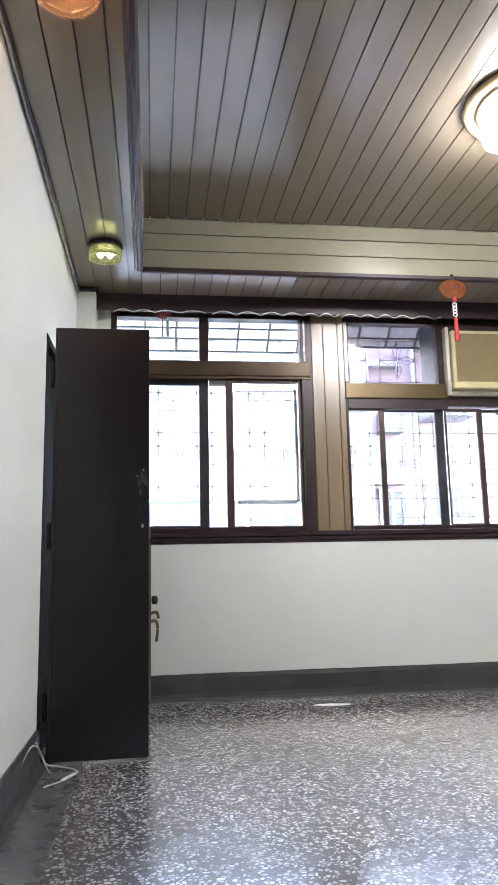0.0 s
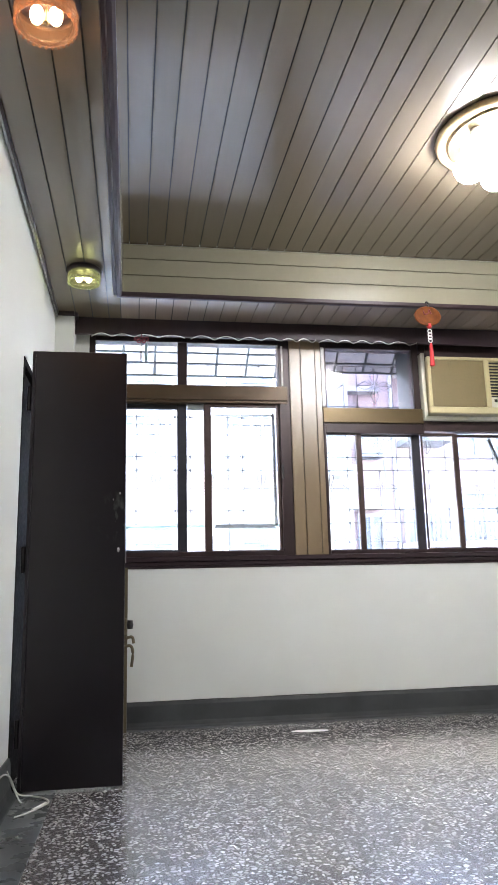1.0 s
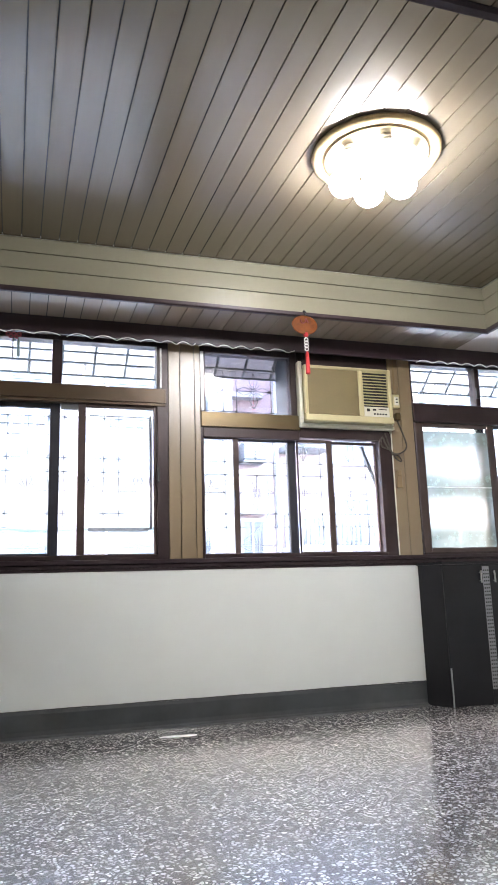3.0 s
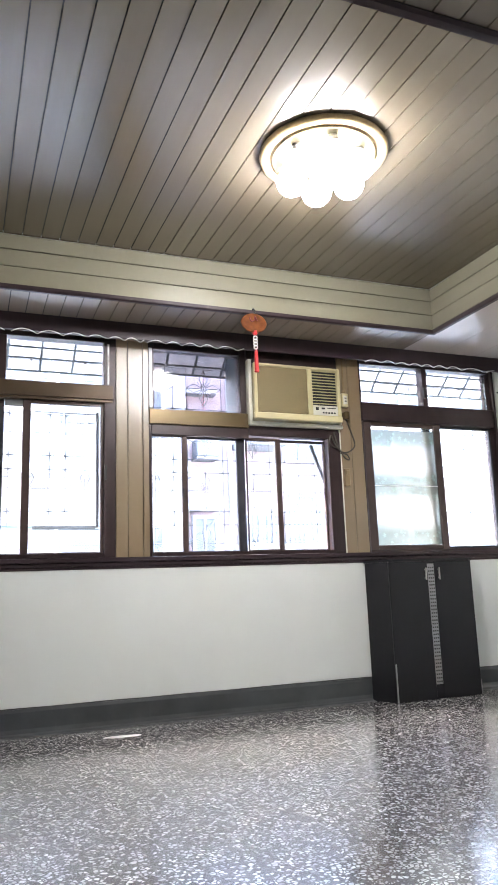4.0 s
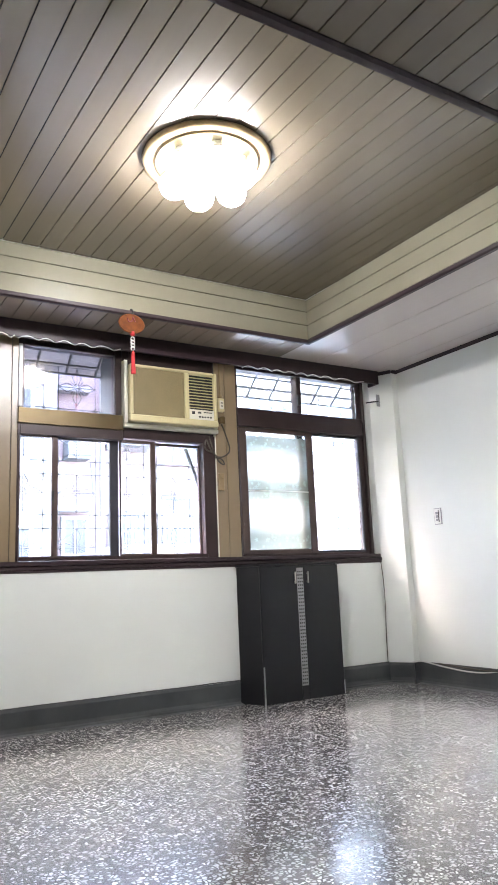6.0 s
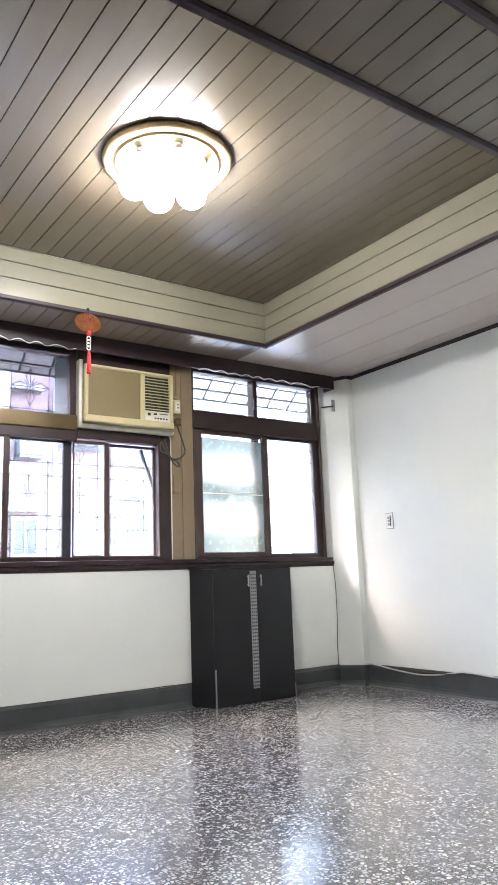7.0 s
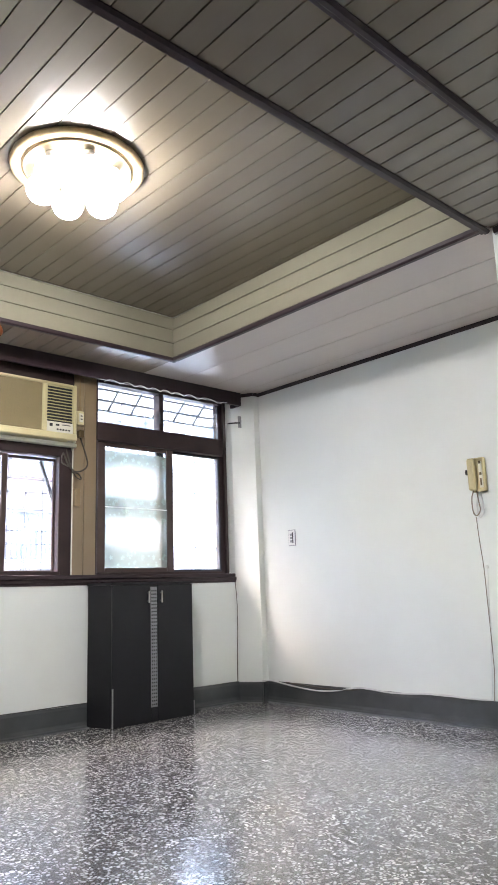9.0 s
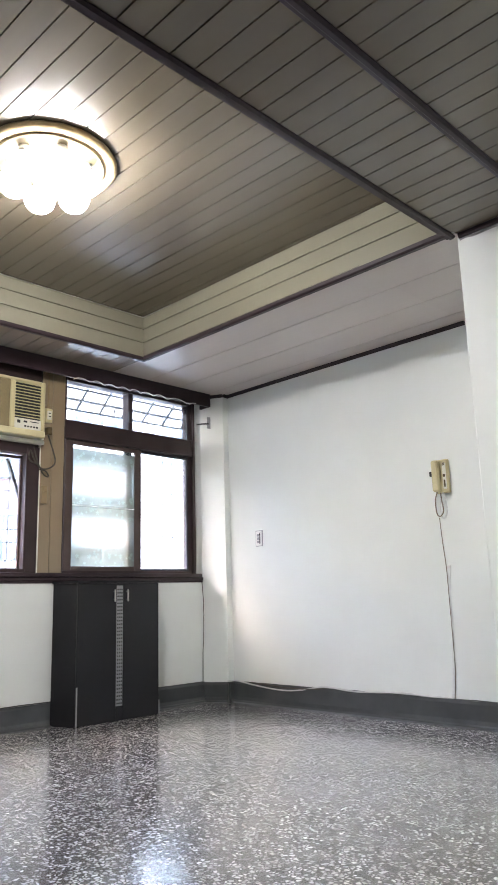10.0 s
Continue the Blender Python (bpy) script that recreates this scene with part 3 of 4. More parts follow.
part("edge_strip", boxes((2.751, 2.762, YW - 0.008, YW + 0.03, 1.088, 2.05), bevel=0.002), M_CREAM_WOOD, w2, "cream strip beside the sash")

w3 = window("window_3", "brown window with a flower-patterned frosted pane")
part("frame", boxes((2.965, 2.98, YW, YW + 0.10, 2.29, 2.66), (4.252, 4.368, YW + 0.066, YW + 0.10, 1.088, 2.66), (4.322, 4.350, YW + 0.036, YW + 0.066, 1.088, 2.66), (2.98, 4.252, YW, YW + 0.10, 2.62, 2.66), (2.98, 4.252, YW, YW + 0.10, 1.088, 1.108),
                    (2.962, 2.972, YW, YW + 0.10, 1.088, 2.15), bevel=0.003), M_FRAME, w3)
part("transom", boxes((2.965, 4.27, YW - 0.015, YW + 0.064, 2.14, 2.292), bevel=0.004), M_FRAME, w3)
part("mullion", boxes((3.576, 3.622, YW + 0.002, YW + 0.09, 2.292, 2.62), bevel=0.003), M_FRAME, w3)
part("catch", boxes((3.575, 3.60, YW - 0.015, YW + 0.004, 2.36, 2.45), bevel=0.002), M_DARK, w3, "small dark catch")
pane(w3, 2.98, 3.58, YW + 0.04, 2.292, 2.62)
pane(w3, 3.63, 4.252, YW + 0.04, 2.292, 2.62)
sash(w3, 2.992, 3.724, YW + 0.016, 1.108, 2.14, left=0.066, right=0.066, rail=0.035)
sash(w3, 3.572, 4.268, YW + 0.046, 1.108, 2.14, left=0.075, right=0.018, rail=0.022, material=M_SLATE)
part("frosted_film", boxes((3.059, 3.656, YW + 0.024, YW + 0.0265, 1.145, 2.075)), M_FILM, w3, "frosted film with printed flowers")
part("film_joint", boxes((3.059, 3.656, YW + 0.020, YW + 0.023, 1.615, 1.622)), M_WHITE, w3)


def printed_flowers():
    bm = bmesh.new()
    rng = random.Random(5)
    for _ in range(150):
        band = rng.choice((1.20, 1.55, 1.72, 2.0, 2.0, 1.2, 1.62))
        x, z = rng.uniform(3.075, 3.645), band + rng.gauss(0, 0.06)
        if not 1.16 < z < 2.06:
            continue
        r, turn = rng.choice((0.010, 0.012, 0.015, 0.020)), rng.uniform(0, 6)
        c = bm.verts.new((x, YW + 0.0215, z))
        ring = [bm.verts.new((x + r * (1.0, 0.8, 0.3, 0.8)[k % 4] * math.cos(turn + k * math.pi / 10), YW + 0.0215, z + r * (1.0, 0.8, 0.3, 0.8)[k % 4] * math.sin(turn + k * math.pi / 10))) for k in range(20)]
        for k in range(20):
            bm.faces.new((c, ring[k], ring[(k + 1) % 20]))
    ob = part("printed_flowers", bm, M_FLOWER, w3)
    ob["kind"] = "stuff"


printed_flowers()

post1 = setting("window_post_1", boxes((0.985, 1.222, YW + 0.008, YW + 0.15, 1.088, 2.66)), M_GAP, "tan board-clad post between two windows", "post")
for a, b in ((0.987, 1.068), (1.072, 1.176), (1.180, 1.221)):
    part("board", boxes((a, b, YW - 0.004, YW + 0.008, 1.088, 2.66), bevel=0.0015), M_POST, post1)
post2 = setting("window_post_2", boxes((2.762, 2.962, YW + 0.008, YW + 0.15, 1.088, 2.66)), M_GAP, "tan board-clad post beside the air conditioner", "post")
for a, b in ((2.764, 2.853), (2.857, 2.961)):
    part("board", boxes((a, b, YW - 0.004, YW + 0.008, 1.088, 2.66), bevel=0.0015), M_POST, post2)

# ---- air conditioner ----


def air_conditioner():
    x0, x1, z0, z1, yf = 1.995, 2.722, 2.082, 2.515, 4.83
    a = thing("air_conditioner", (2.36, YW, 2.06), "aged cream window air conditioner set above the sash", "air conditioner")
    part("mounting_frame", boxes((1.978, 2.762, YW - 0.055, YW + 0.10, 2.05, 2.078), (1.978, 2.006, YW - 0.055, YW + 0.10, 2.078, 2.56), (2.735, 2.762, YW - 0.045, YW + 0.10, 2.085, 2.516),
                                 bevel=0.003), M_CREAM_WOOD, a, "cream painted wooden surround")
    part("head_board", boxes((2.031, 2.745, YW - 0.02, YW + 0.10, 2.518, 2.66), (1.979, 2.029, YW - 0.02, YW + 0.10, 2.563, 2.66), bevel=0.003), M_FRAME, a, "dark board above the casing")
    part("casing", boxes((x0 + 0.012, x1 - 0.012, yf + 0.03, YW + 0.45, z0 + 0.015, z1 - 0.012), bevel=0.006), M_CREAM, a)
    part("front_frame", boxes((x0, x0 + 0.028, yf, yf + 0.04, z0 + 0.05, z1), (x1 - 0.03, x1, yf, yf + 0.04, z0 + 0.05, z1), (x0 + 0.028, x1 - 0.03, yf, yf + 0.04, z1 - 0.022, z1),
                              (x0 + 0.445, x0 + 0.485, yf, yf + 0.04, z0 + 0.05, z1 - 0.022), (x0 - 0.003, x1 + 0.003, yf - 0.006, yf + 0.04, z0, z0 + 0.05), bevel=0.006), M_CREAM, a)
    part("intake_grille", boxes((x0 + 0.028, x0 + 0.445, yf + 0.010, yf + 0.02, z0 + 0.05, z1 - 0.022)), M_PERF, a, "finely perforated intake sheet")
    part("vent_back", boxes((x0 + 0.485, x1 - 0.03, yf + 0.022, yf + 0.038, z0 + 0.13, z1 - 0.022)), M_DARK, a)
    lx0, lx1 = x0 + 0.487, x1 - 0.032
    for k in range(12):
        z = z0 + 0.142 + k * 0.0235
        bm = boxes((lx0, lx1, yf + 0.004, yf + 0.014, z, z + 0.007))
        bmesh.ops.rotate(bm, cent=(lx0, yf + 0.018, z), matrix=Matrix.Rotation(radians(12), 3, "X"), verts=bm.verts)
        part("louvre", bm, M_CREAM, a)
    part("control_panel", boxes((x0 + 0.485, x1 - 0.03, yf + 0.004, yf + 0.04, z0 + 0.05, z0 + 0.128), bevel=0.002), M_PANEL, a, "pale control panel")
    bx = x0 + 0.50
    part("display", boxes((bx + 0.005, bx + 0.028, yf, yf + 0.006, z0 + 0.09, z0 + 0.112)), M_DARK, a)
    part("display", boxes((bx + 0.055, bx + 0.082, yf, yf + 0.006, z0 + 0.098, z0 + 0.112)), M_DARK, a)
    part("print_bar", boxes((bx + 0.105, bx + 0.175, yf + 0.001, yf + 0.006, z0 + 0.106, z0 + 0.112)), M_DARK, a)
    for k in range(5):
        part("button", boxes((bx + 0.062 + k * 0.024, bx + 0.077 + k * 0.024, yf - 0.001, yf + 0.006, z0 + 0.066, z0 + 0.078), bevel=0.002), M_DARK, a)
    return a


air_conditioner()

# power outlet and cables on the post
con = thing("conduit", (2.81, 4.93, 2.3), "painted conduit with a socket box on the post", "conduit")
part("pipe", tube([(2.807, 4.938, 2.66), (2.807, 4.938, 2.37)], 0.006), M_TAN, con)
part("socket_box", boxes((2.775, 2.835, 4.915, 4.952, 2.235, 2.345), bevel=0.006), M_CREAM, con)
part("socket_face", boxes((2.787, 2.823, 4.909, 4.916, 2.255, 2.325), bevel=0.003), M_PANEL, con)
for z in (2.275, 2.300):
    part("socket_slot", boxes((2.797, 2.813, 4.906, 4.910, z, z + 0.008)), M_DARK, con)
part("cap", turned([(0.016, -0.02), (0.02, 0), (0.014, 0.02)], (2.807, 4.936, 2.36), 12), M_TAN, con)
pl = tagged(part("plug", boxes((2.785, 2.832, 4.90, 4.951, 2.135, 2.195), bevel=0.008), M_BRONZE), "brown plug box under the socket", "plug")
tagged(part("power_cable", tube([(2.81, 4.935, 2.14), (2.86, 4.94, 2.02), (2.88, 4.94, 1.93), (2.83, 4.935, 1.88), (2.76, 4.93, 1.87), (2.70, 4.93, 1.93), (2.67, 4.935, 2.0), (2.66, 4.936, 1.93), (2.72, 4.93, 1.90)], 0.006), M_CORD_DARK),
       "dark power cable hanging in loose loops", "cable")
tagged(part("power_cable", tube([(2.69, 4.925, 2.03), (2.72, 4.92, 1.92), (2.77, 4.925, 1.83), (2.82, 4.93, 1.81), (2.80, 4.93, 1.85), (2.74, 4.93, 1.86)], 0.005), M_CORD_DARK),
       "dark power cable hanging in loose loops", "cable")
tagged(part("control_box", boxes((2.765, 2.812, 4.918, 4.951, 1.60, 1.74), (2.772, 2.806, 4.910, 4.919, 1.69, 1.725), bevel=0.005), M_TAN), "brown switch box screwed to the post", "switch box")

# ---- ornaments ----


def pendant():
    o = thing("tassel_ornament", (1.84, 4.39, 2.70), "orange carved disc with a long red tassel", "ornament")
    y = 4.392
    part("hook", tube([(1.832, y + 0.012, 2.735), (1.832, y, 2.75), (1.842, y - 0.006, 2.735), (1.836, y, 2.705)], 0.006), M_DARK, o)
    bm = turned([(0.02, 0), (0.088, 0.002), (0.095, 0.006), (0.088, 0.010), (0.02, 0.012)], (0, 0, 0), 28)
    bmesh.ops.transform(bm, matrix=Matrix.Translation((1.832, y, 2.645)) @ Matrix.Rotation(radians(90), 4, "X") @ Matrix.Diagonal((1, 0.74, 1, 1)), verts=bm.verts)
    part("disc", bm, M_ORANGE, o)
    part("carving", tube([(1.80, y - 0.012, 2.68), (1.81, y - 0.012, 2.655), (1.835, y - 0.012, 2.665), (1.84, y - 0.012, 2.69), (1.855, y - 0.012, 2.66)], 0.004), M_MAROON, o)
    part("knot", boxes((1.822, 1.858, y - 0.012, y + 0.012, 2.56, 2.60), bevel=0.01), M_RED, o, "red knot")
    for k in range(4):
        ring = [(1.841 + 0.013 * math.cos(a), y, 2.54 - k * 0.022 + 0.014 * math.sin(a)) for a in (i * math.pi / 4 for i in range(8))]
        part("ring", tube(ring, 0.0035, 5, True), M_CORD, o, "pale ring")
    part("tassel", turned([(0.006, 0), (0.012, -0.02), (0.014, -0.1), (0.017, -0.155), (0.012, -0.16)], (1.843, y, 2.455), 10), M_RED, o, "red silk tassel")
    return o


pendant()
kn = thing("knot_ornament", (-0.08, 4.80, 2.60), "small dark red knot hanging from the curtain box", "ornament")
for k in range(5):
    part("loop", tube([(-0.08 + 0.017 * (k - 2) + 0.013 * math.cos(a), 4.808, 2.575 - 0.014 * (k % 2) + 0.012 * math.sin(a)) for a in (i * math.pi / 3 for i in range(6))], 0.005, 5, True), M_MAROON, kn)
part("cord", tube([(-0.08, 4.812, 2.61), (-0.08, 4.808, 2.585)], 0.003), M_MAROON, kn)
part("string", tube([(-0.083, 4.808, 2.565), (-0.083, 4.808, 2.41)], 0.004), M_DARK, kn, "black string")
part("tassel", turned([(0.004, 0), (0.01, -0.03), (0.012, -0.13), (0.008, -0.14)], (-0.048, 4.808, 2.555), 8), M_TEAL, kn, "pale teal tassel")

# ---- lamps ----


def ceiling_light():
    c = (1.71, 3.03, ZT)
    o = thing("ceiling_light", c, "round ceiling light with wooden rim and lit bulbs", "ceiling light")
    part("base", turned([(0.32, -0.0005), (0.30, -0.018), (0.28, -0.024), (0.05, -0.028)], c, 40), M_LAMP_PLATE, o, smooth=True)
    part("rim", turned([(0.329, -0.0005), (0.334, -0.007), (0.337, -0.016), (0.333, -0.026), (0.322, -0.033), (0.306, -0.036), (0.292, -0.031), (0.284, -0.022)], c, 96, wave=0.004, lobes=16), M_LAMP_RIM, o, "scalloped varnished rim", smooth=True)
    part("inner_ring", turned([(0.268, -0.022), (0.276, -0.034), (0.266, -0.038), (0.256, -0.026)], c, 48), M_BRASS, o, "brass ring", smooth=True)
    spots = [(0, 0)] + [(0.180 * math.cos(k * math.pi / 3 + 0.3), 0.180 * math.sin(k * math.pi / 3 + 0.3)) for k in range(6)]
    for x, y in spots:
        s = part("bulb_holder", turned([(0.03, -0.026), (0.036, -0.045), (0.025, -0.060)], (c[0] + x, c[1] + y, c[2]), 14), M_WHITE, o)
        b = (c[0] + x, c[1] + y, c[2] - 0.118)
        part("bulb_housing", turned([(0.022, 0.072), (0.034, 0.062), (0.060, 0.044), (0.072, 0.030), (0.02, 0.030)], b, 20), M_WHITE, o, "white bulb housing", smooth=True)
        part("bulb", turned([(0.071, 0.029), (0.077, 0.018), (0.081, -0.001), (0.080, -0.018), (0.070, -0.044), (0.052, -0.063), (0.028, -0.076), (0.006, -0.080)], b, 24), M_BULB, o, "lit white bulb", smooth=True)
    return o


ceiling_light()


def small_light(c, r, h, glass, bulb, label):
    o = thing("ceiling_light", c, label, "ceiling light")
    part("base", turned([(r * 1.06, 0.0), (r * 1.11, -0.010), (r * 1.09, -0.026), (r * 0.3, -0.026)], c, 28), M_TRIM, o, "dark round base", smooth=True)
    part("shade", turned([(r * 0.90, -0.022), (r * 1.0, -0.035), (r * 1.02, -h * 0.7), (r * 0.97, -h), (r * 0.90, -h), (r * 0.92, -h * 0.7), (r * 0.90, -0.036), (r * 0.86, -0.024)], c, 48, 0.02, 16), glass, o, "pressed coloured glass shade", smooth=True)
    for k in range(30):
        a = 2 * math.pi * k / 30
        part("bead", ball((c[0] + r * 0.97 * math.cos(a), c[1] + r * 0.97 * math.sin(a), c[2] - h - 0.003), 0.0062, 1.0, 1), glass, o, smooth=True)
    for d in (-0.3, 0.3):
        part("bulb_holder", turned([(0.014, -0.022), (0.015, -0.034), (0.010, -0.038)], (c[0] + d * r, c[1], c[2]), 12), M_BRASS, o)
        part("bulb", ball((c[0] + d * r, c[1], c[2] - h * 0.5 - 0.01), min(0.022, h * 0.24), 1.5, 3), bulb, o, "lit bulb", smooth=True)
    part("finial", turned([(0.004, -0.022), (0.006, -h * 0.8), (0.012, -h * 0.9), (0.004, -h)], c, 10), M_BRASS, o, "small brass finial")
    return o


small_light((-0.402, 2.06, ZS), 0.098, 0.095, M_AMBER_GLASS, M_WARM, "amber pressed-glass ceiling lamp, lit")
small_light((-0.42, 4.06, ZS), 0.092, 0.085, M_GREEN_GLASS, M_GREENBULB, "green pressed-glass ceiling lamp, lit")

# ---- open door ----
d1 = thing("open_door", (-0.6, 3.53, 0), "black steel door standing open into the room", "door")
leaf = part("leaf", boxes((-0.615, -0.158, 3.53, 3.565, 0.012, 2.04), bevel=0.003), M_BLACK, d1)
part("edge_strip", boxes((-0.157, -0.153, 3.545, 3.57, 1.0, 1.34)), M_GREY, d1, "worn bare metal edge")
for z in (0.25, 1.02, 1.80):
    part("hinge", turned([(0.011, -0.06), (0.011, 0.06)], (-0.628, 3.55, z), 10), M_BLACK, d1)
hd = part("lock", boxes((-0.165, -0.148, 3.565, 3.60, 0.66, 0.74), bevel=0.004), M_BRASS, d1, "tarnished lock")
part("knob", turned([(0.012, -0.02), (0.016, 0), (0.012, 0.02)], (-0.132, 3.585, 0.71), 12), M_DARK, hd)
part("handle", tube([(-0.165, 3.60, 0.605), (-0.13, 3.60, 0.612), (-0.118, 3.60, 0.58), (-0.124, 3.60, 0.515)], 0.008), M_BRASS, d1, "curved lever handle")
part("handle", tube([(-0.15, 3.63, 0.645), (-0.122, 3.63, 0.65), (-0.114, 3.63, 0.62)], 0.008), M_BRASS, d1, "curved lever handle")
part("door_stop", boxes((-0.614, -0.60, 3.52, 3.53, 0.02, 2.02)), M_BLACK, d1)
for x, z, r in ((-0.19, 1.06, 0.009), (-0.215, 1.30, 0.004), (-0.185, 1.33, 0.005)):
    bm = turned([(r * 0.6, 0), (r, 0.003), (r * 0.5, 0.006)], (0, 0, 0), 14)
    bmesh.ops.transform(bm, matrix=Matrix.Translation((x, 3.53, z)) @ Matrix.Rotation(radians(90), 4, "X") @ Matrix.Diagonal((0.7, 1.2, 1, 1)), verts=bm.verts)
    part("lock_plate", bm, M_GREY, d1, "worn bare metal spot")
tagged(part("door_post", boxes((-0.192, -0.158, 4.86, 4.935, 0.0, 1.02), bevel=0.003), M_BRASS), "narrow brass-coloured post against the wall", "post")

# ---- cabinet ----
CX0, CX1, CY0 = 2.972, 3.714, 4.722
cb = thing("shoe_cabinet", (3.37, 4.85, 0), "black two-door cabinet standing under the window", "cabinet")
part("body", boxes((CX1 - 0.018, CX1, CY0 + 0.02, 4.935, 0.0, 1.005), (CX0 - 0.02, CX1 - 0.018, 4.925, 4.935, 0.0, 1.005),
                   (CX0 + 0.018, CX1 - 0.018, CY0 + 0.02, 4.925, 0.05, 0.068), (CX0 + 0.018, CX1 - 0.018, CY0 + 0.03, CY0 + 0.045, 0.0, 0.05), bevel=0.001), M_CAB, cb)
part("side_panel", prism([(CX0, CY0 + 0.0185), (CX0 + 0.018, CY0 + 0.0185), (2.906, 4.924), (2.888, 4.924)], 0.0, 1.004), M_CAB, cb)
part("top", prism([(CX0 - 0.004, CY0 - 0.003), (CX1 + 0.004, CY0 - 0.003), (CX1 + 0.008, 4.937), (2.884, 4.937)], 1.005, 1.023), M_CAB, cb)
for a, b, hx in ((CX0, 3.313, 3.288), (3.375, CX1, 3.408)):
    dr = part("door", boxes((a + 0.002, b - 0.001, CY0, CY0 + 0.018, 0.003, 1.003), bevel=0.0015), M_CAB, cb)
    part("handle", boxes((hx - 0.005, hx + 0.005, CY0 - 0.02, CY0 - 0.010, 0.865, 0.955), (hx - 0.004, hx + 0.004, CY0 - 0.011, CY0 + 0.001, 0.875, 0.883),
                         (hx - 0.004, hx + 0.004, CY0 - 0.011, CY0 + 0.001, 0.937, 0.945), bevel=0.001), M_STEEL, dr, "steel bar handle")
part("centre_panel", boxes((3.3145, 3.3745, CY0 + 0.0165, CY0 + 0.030, 0.002, 1.003), (3.3145, 3.3745, CY0 + 0.001, CY0 + 0.0165, 0.002, 0.1045), (3.3145, 3.3745, CY0 + 0.001, CY0 + 0.0165, 0.9855, 1.003)), M_CAB, cb)
st = part("centre_strip", boxes((3.313, 3.375, CY0 + 0.004, CY0 + 0.016, 0.105, 0.985), bevel=0.001), M_GREY, cb, "grey strip with rows of square holes")
bm = bmesh.new()
for r in range(33):
    for c in range(3):
        box(bm, 3.322 + c * 0.018, 3.331 + c * 0.018, CY0 + 0.001, CY0 + 0.0045, 0.118 + r * 0.026, 0.129 + r * 0.026)
part("perforation", bm, M_DARK, st)
part("corner_strip", boxes((CX0 - 0.002, CX0 + 0.010, CY0 - 0.004, CY0 - 0.0005, 0.002, 0.27)), M_GREY, cb, "pale worn edge strip")
part("corner_strip", boxes((CX1 - 0.004, CX1 + 0.003, CY0 - 0.004, CY0 - 0.0005, 0.01, 0.11)), M_GREY, cb, "pale worn edge strip")

# ---- right wall ----


def wall_phone():
    x = XR
    o = thing("wall_phone", (x, 2.57, 1.53), "aged cream wall intercom phone with a coiled cord", "phone")
    part("body", boxes((x - 0.035, x, 2.520, 2.625, 1.535, 1.77), bevel=0.006), M_CREAM, o)
    hs = part("handset", boxes((x - 0.075, x - 0.034, 2.575, 2.628, 1.545, 1.765), bevel=0.01), M_CREAM, o)
    part("button_strip", boxes((x - 0.040, x - 0.034, 2.532, 2.558, 1.56, 1.74), bevel=0.002), M_CREAM_WOOD, o)
    for z in (1.725, 1.645):
        part("button", boxes((x - 0.044, x - 0.038, 2.537, 2.553, z, z + 0.02), bevel=0.002), M_BRASS, o)
    part("slot", boxes((x - 0.042, x - 0.039, 2.539, 2.551, 1.575, 1.625)), M_BRASS, o)
    part("hook", boxes((x - 0.07, x - 0.04, 2.626, 2.645, 1.655, 1.69), bevel=0.004), M_DARK, o, "dark hook switch")
    part("cord", tube([(x - 0.05, 2.60, 1.55), (x - 0.045, 2.625, 1.49), (x - 0.04, 2.625, 1.40), (x - 0.04, 2.60, 1.375), (x - 0.035, 2.575, 1.41), (x - 0.03, 2.585, 1.48), (x - 0.03, 2.59, 1.54)], 0.0045), M_CORD_TAN, o)
    part("cord", tube([(x - 0.03, 2.57, 1.54), (x - 0.03, 2.552, 1.46), (x - 0.03, 2.555, 1.39), (x - 0.03, 2.585, 1.36), (x - 0.03, 2.60, 1.42), (x - 0.03, 2.59, 1.50)], 0.0045), M_CORD, o)
    return o


wall_phone()
tagged(part("phone_wire", tube([(XR - 0.006, 2.628, 1.37), (XR - 0.006, 2.620, 1.2), (XR - 0.006, 2.608, 1.03), (XR - 0.006, 2.606, 0.8), (XR - 0.006, 2.604, 0.55), (XR - 0.006, 2.606, 0.35), (XR - 0.006, 2.625, 0.17)], 0.0025), M_CORD_TAN),
       "thin grey-tan wire running down the wall", "wire")
tagged(part("phone_wire", tube([(XR - 0.006, 2.58, 1.02), (XR - 0.006, 2.60, 0.7), (XR - 0.006, 2.615, 0.45), (XR - 0.006, 2.64, 0.2), (XR - 0.008, 2.665, 0.172), (XR - 0.008, 2.70, 0.18)], 0.0018), M_CORD),
       "thin white wire running down the wall", "wire")
tagged(part("wire_clip", boxes((XR - 0.012, XR, 2.575, 2.60, 1.02, 1.04), bevel=0.002), M_WHITE), "small white wire clip", "clip")
tagged(part("floor_cable", tube([(4.47, 4.74, 0.175), (4.545, 4.70, 0.172), (4.54, 4.45, 0.145), (4.54, 4.2, 0.128), (4.54, 4.0, 0.138), (4.545, 3.74, 0.178), (4.545, 3.5, 0.165), (4.548, 3.34, 0.165), (4.548, 3.05, 0.18), (4.55, 2.85, 0.172), (4.55, 2.68, 0.172)], 0.006), M_CORD),
       "white cable sagging along the skirting", "cable")
tagged(part("floor_cable", tube([(4.54, 4.52, 0.170), (4.538, 4.3, 0.158), (4.538, 4.1, 0.15), (4.54, 3.85, 0.155), (4.546, 3.74, 0.17)], 0.005), M_CORD_DARK), "dark cable sagging along the skirting", "cable")

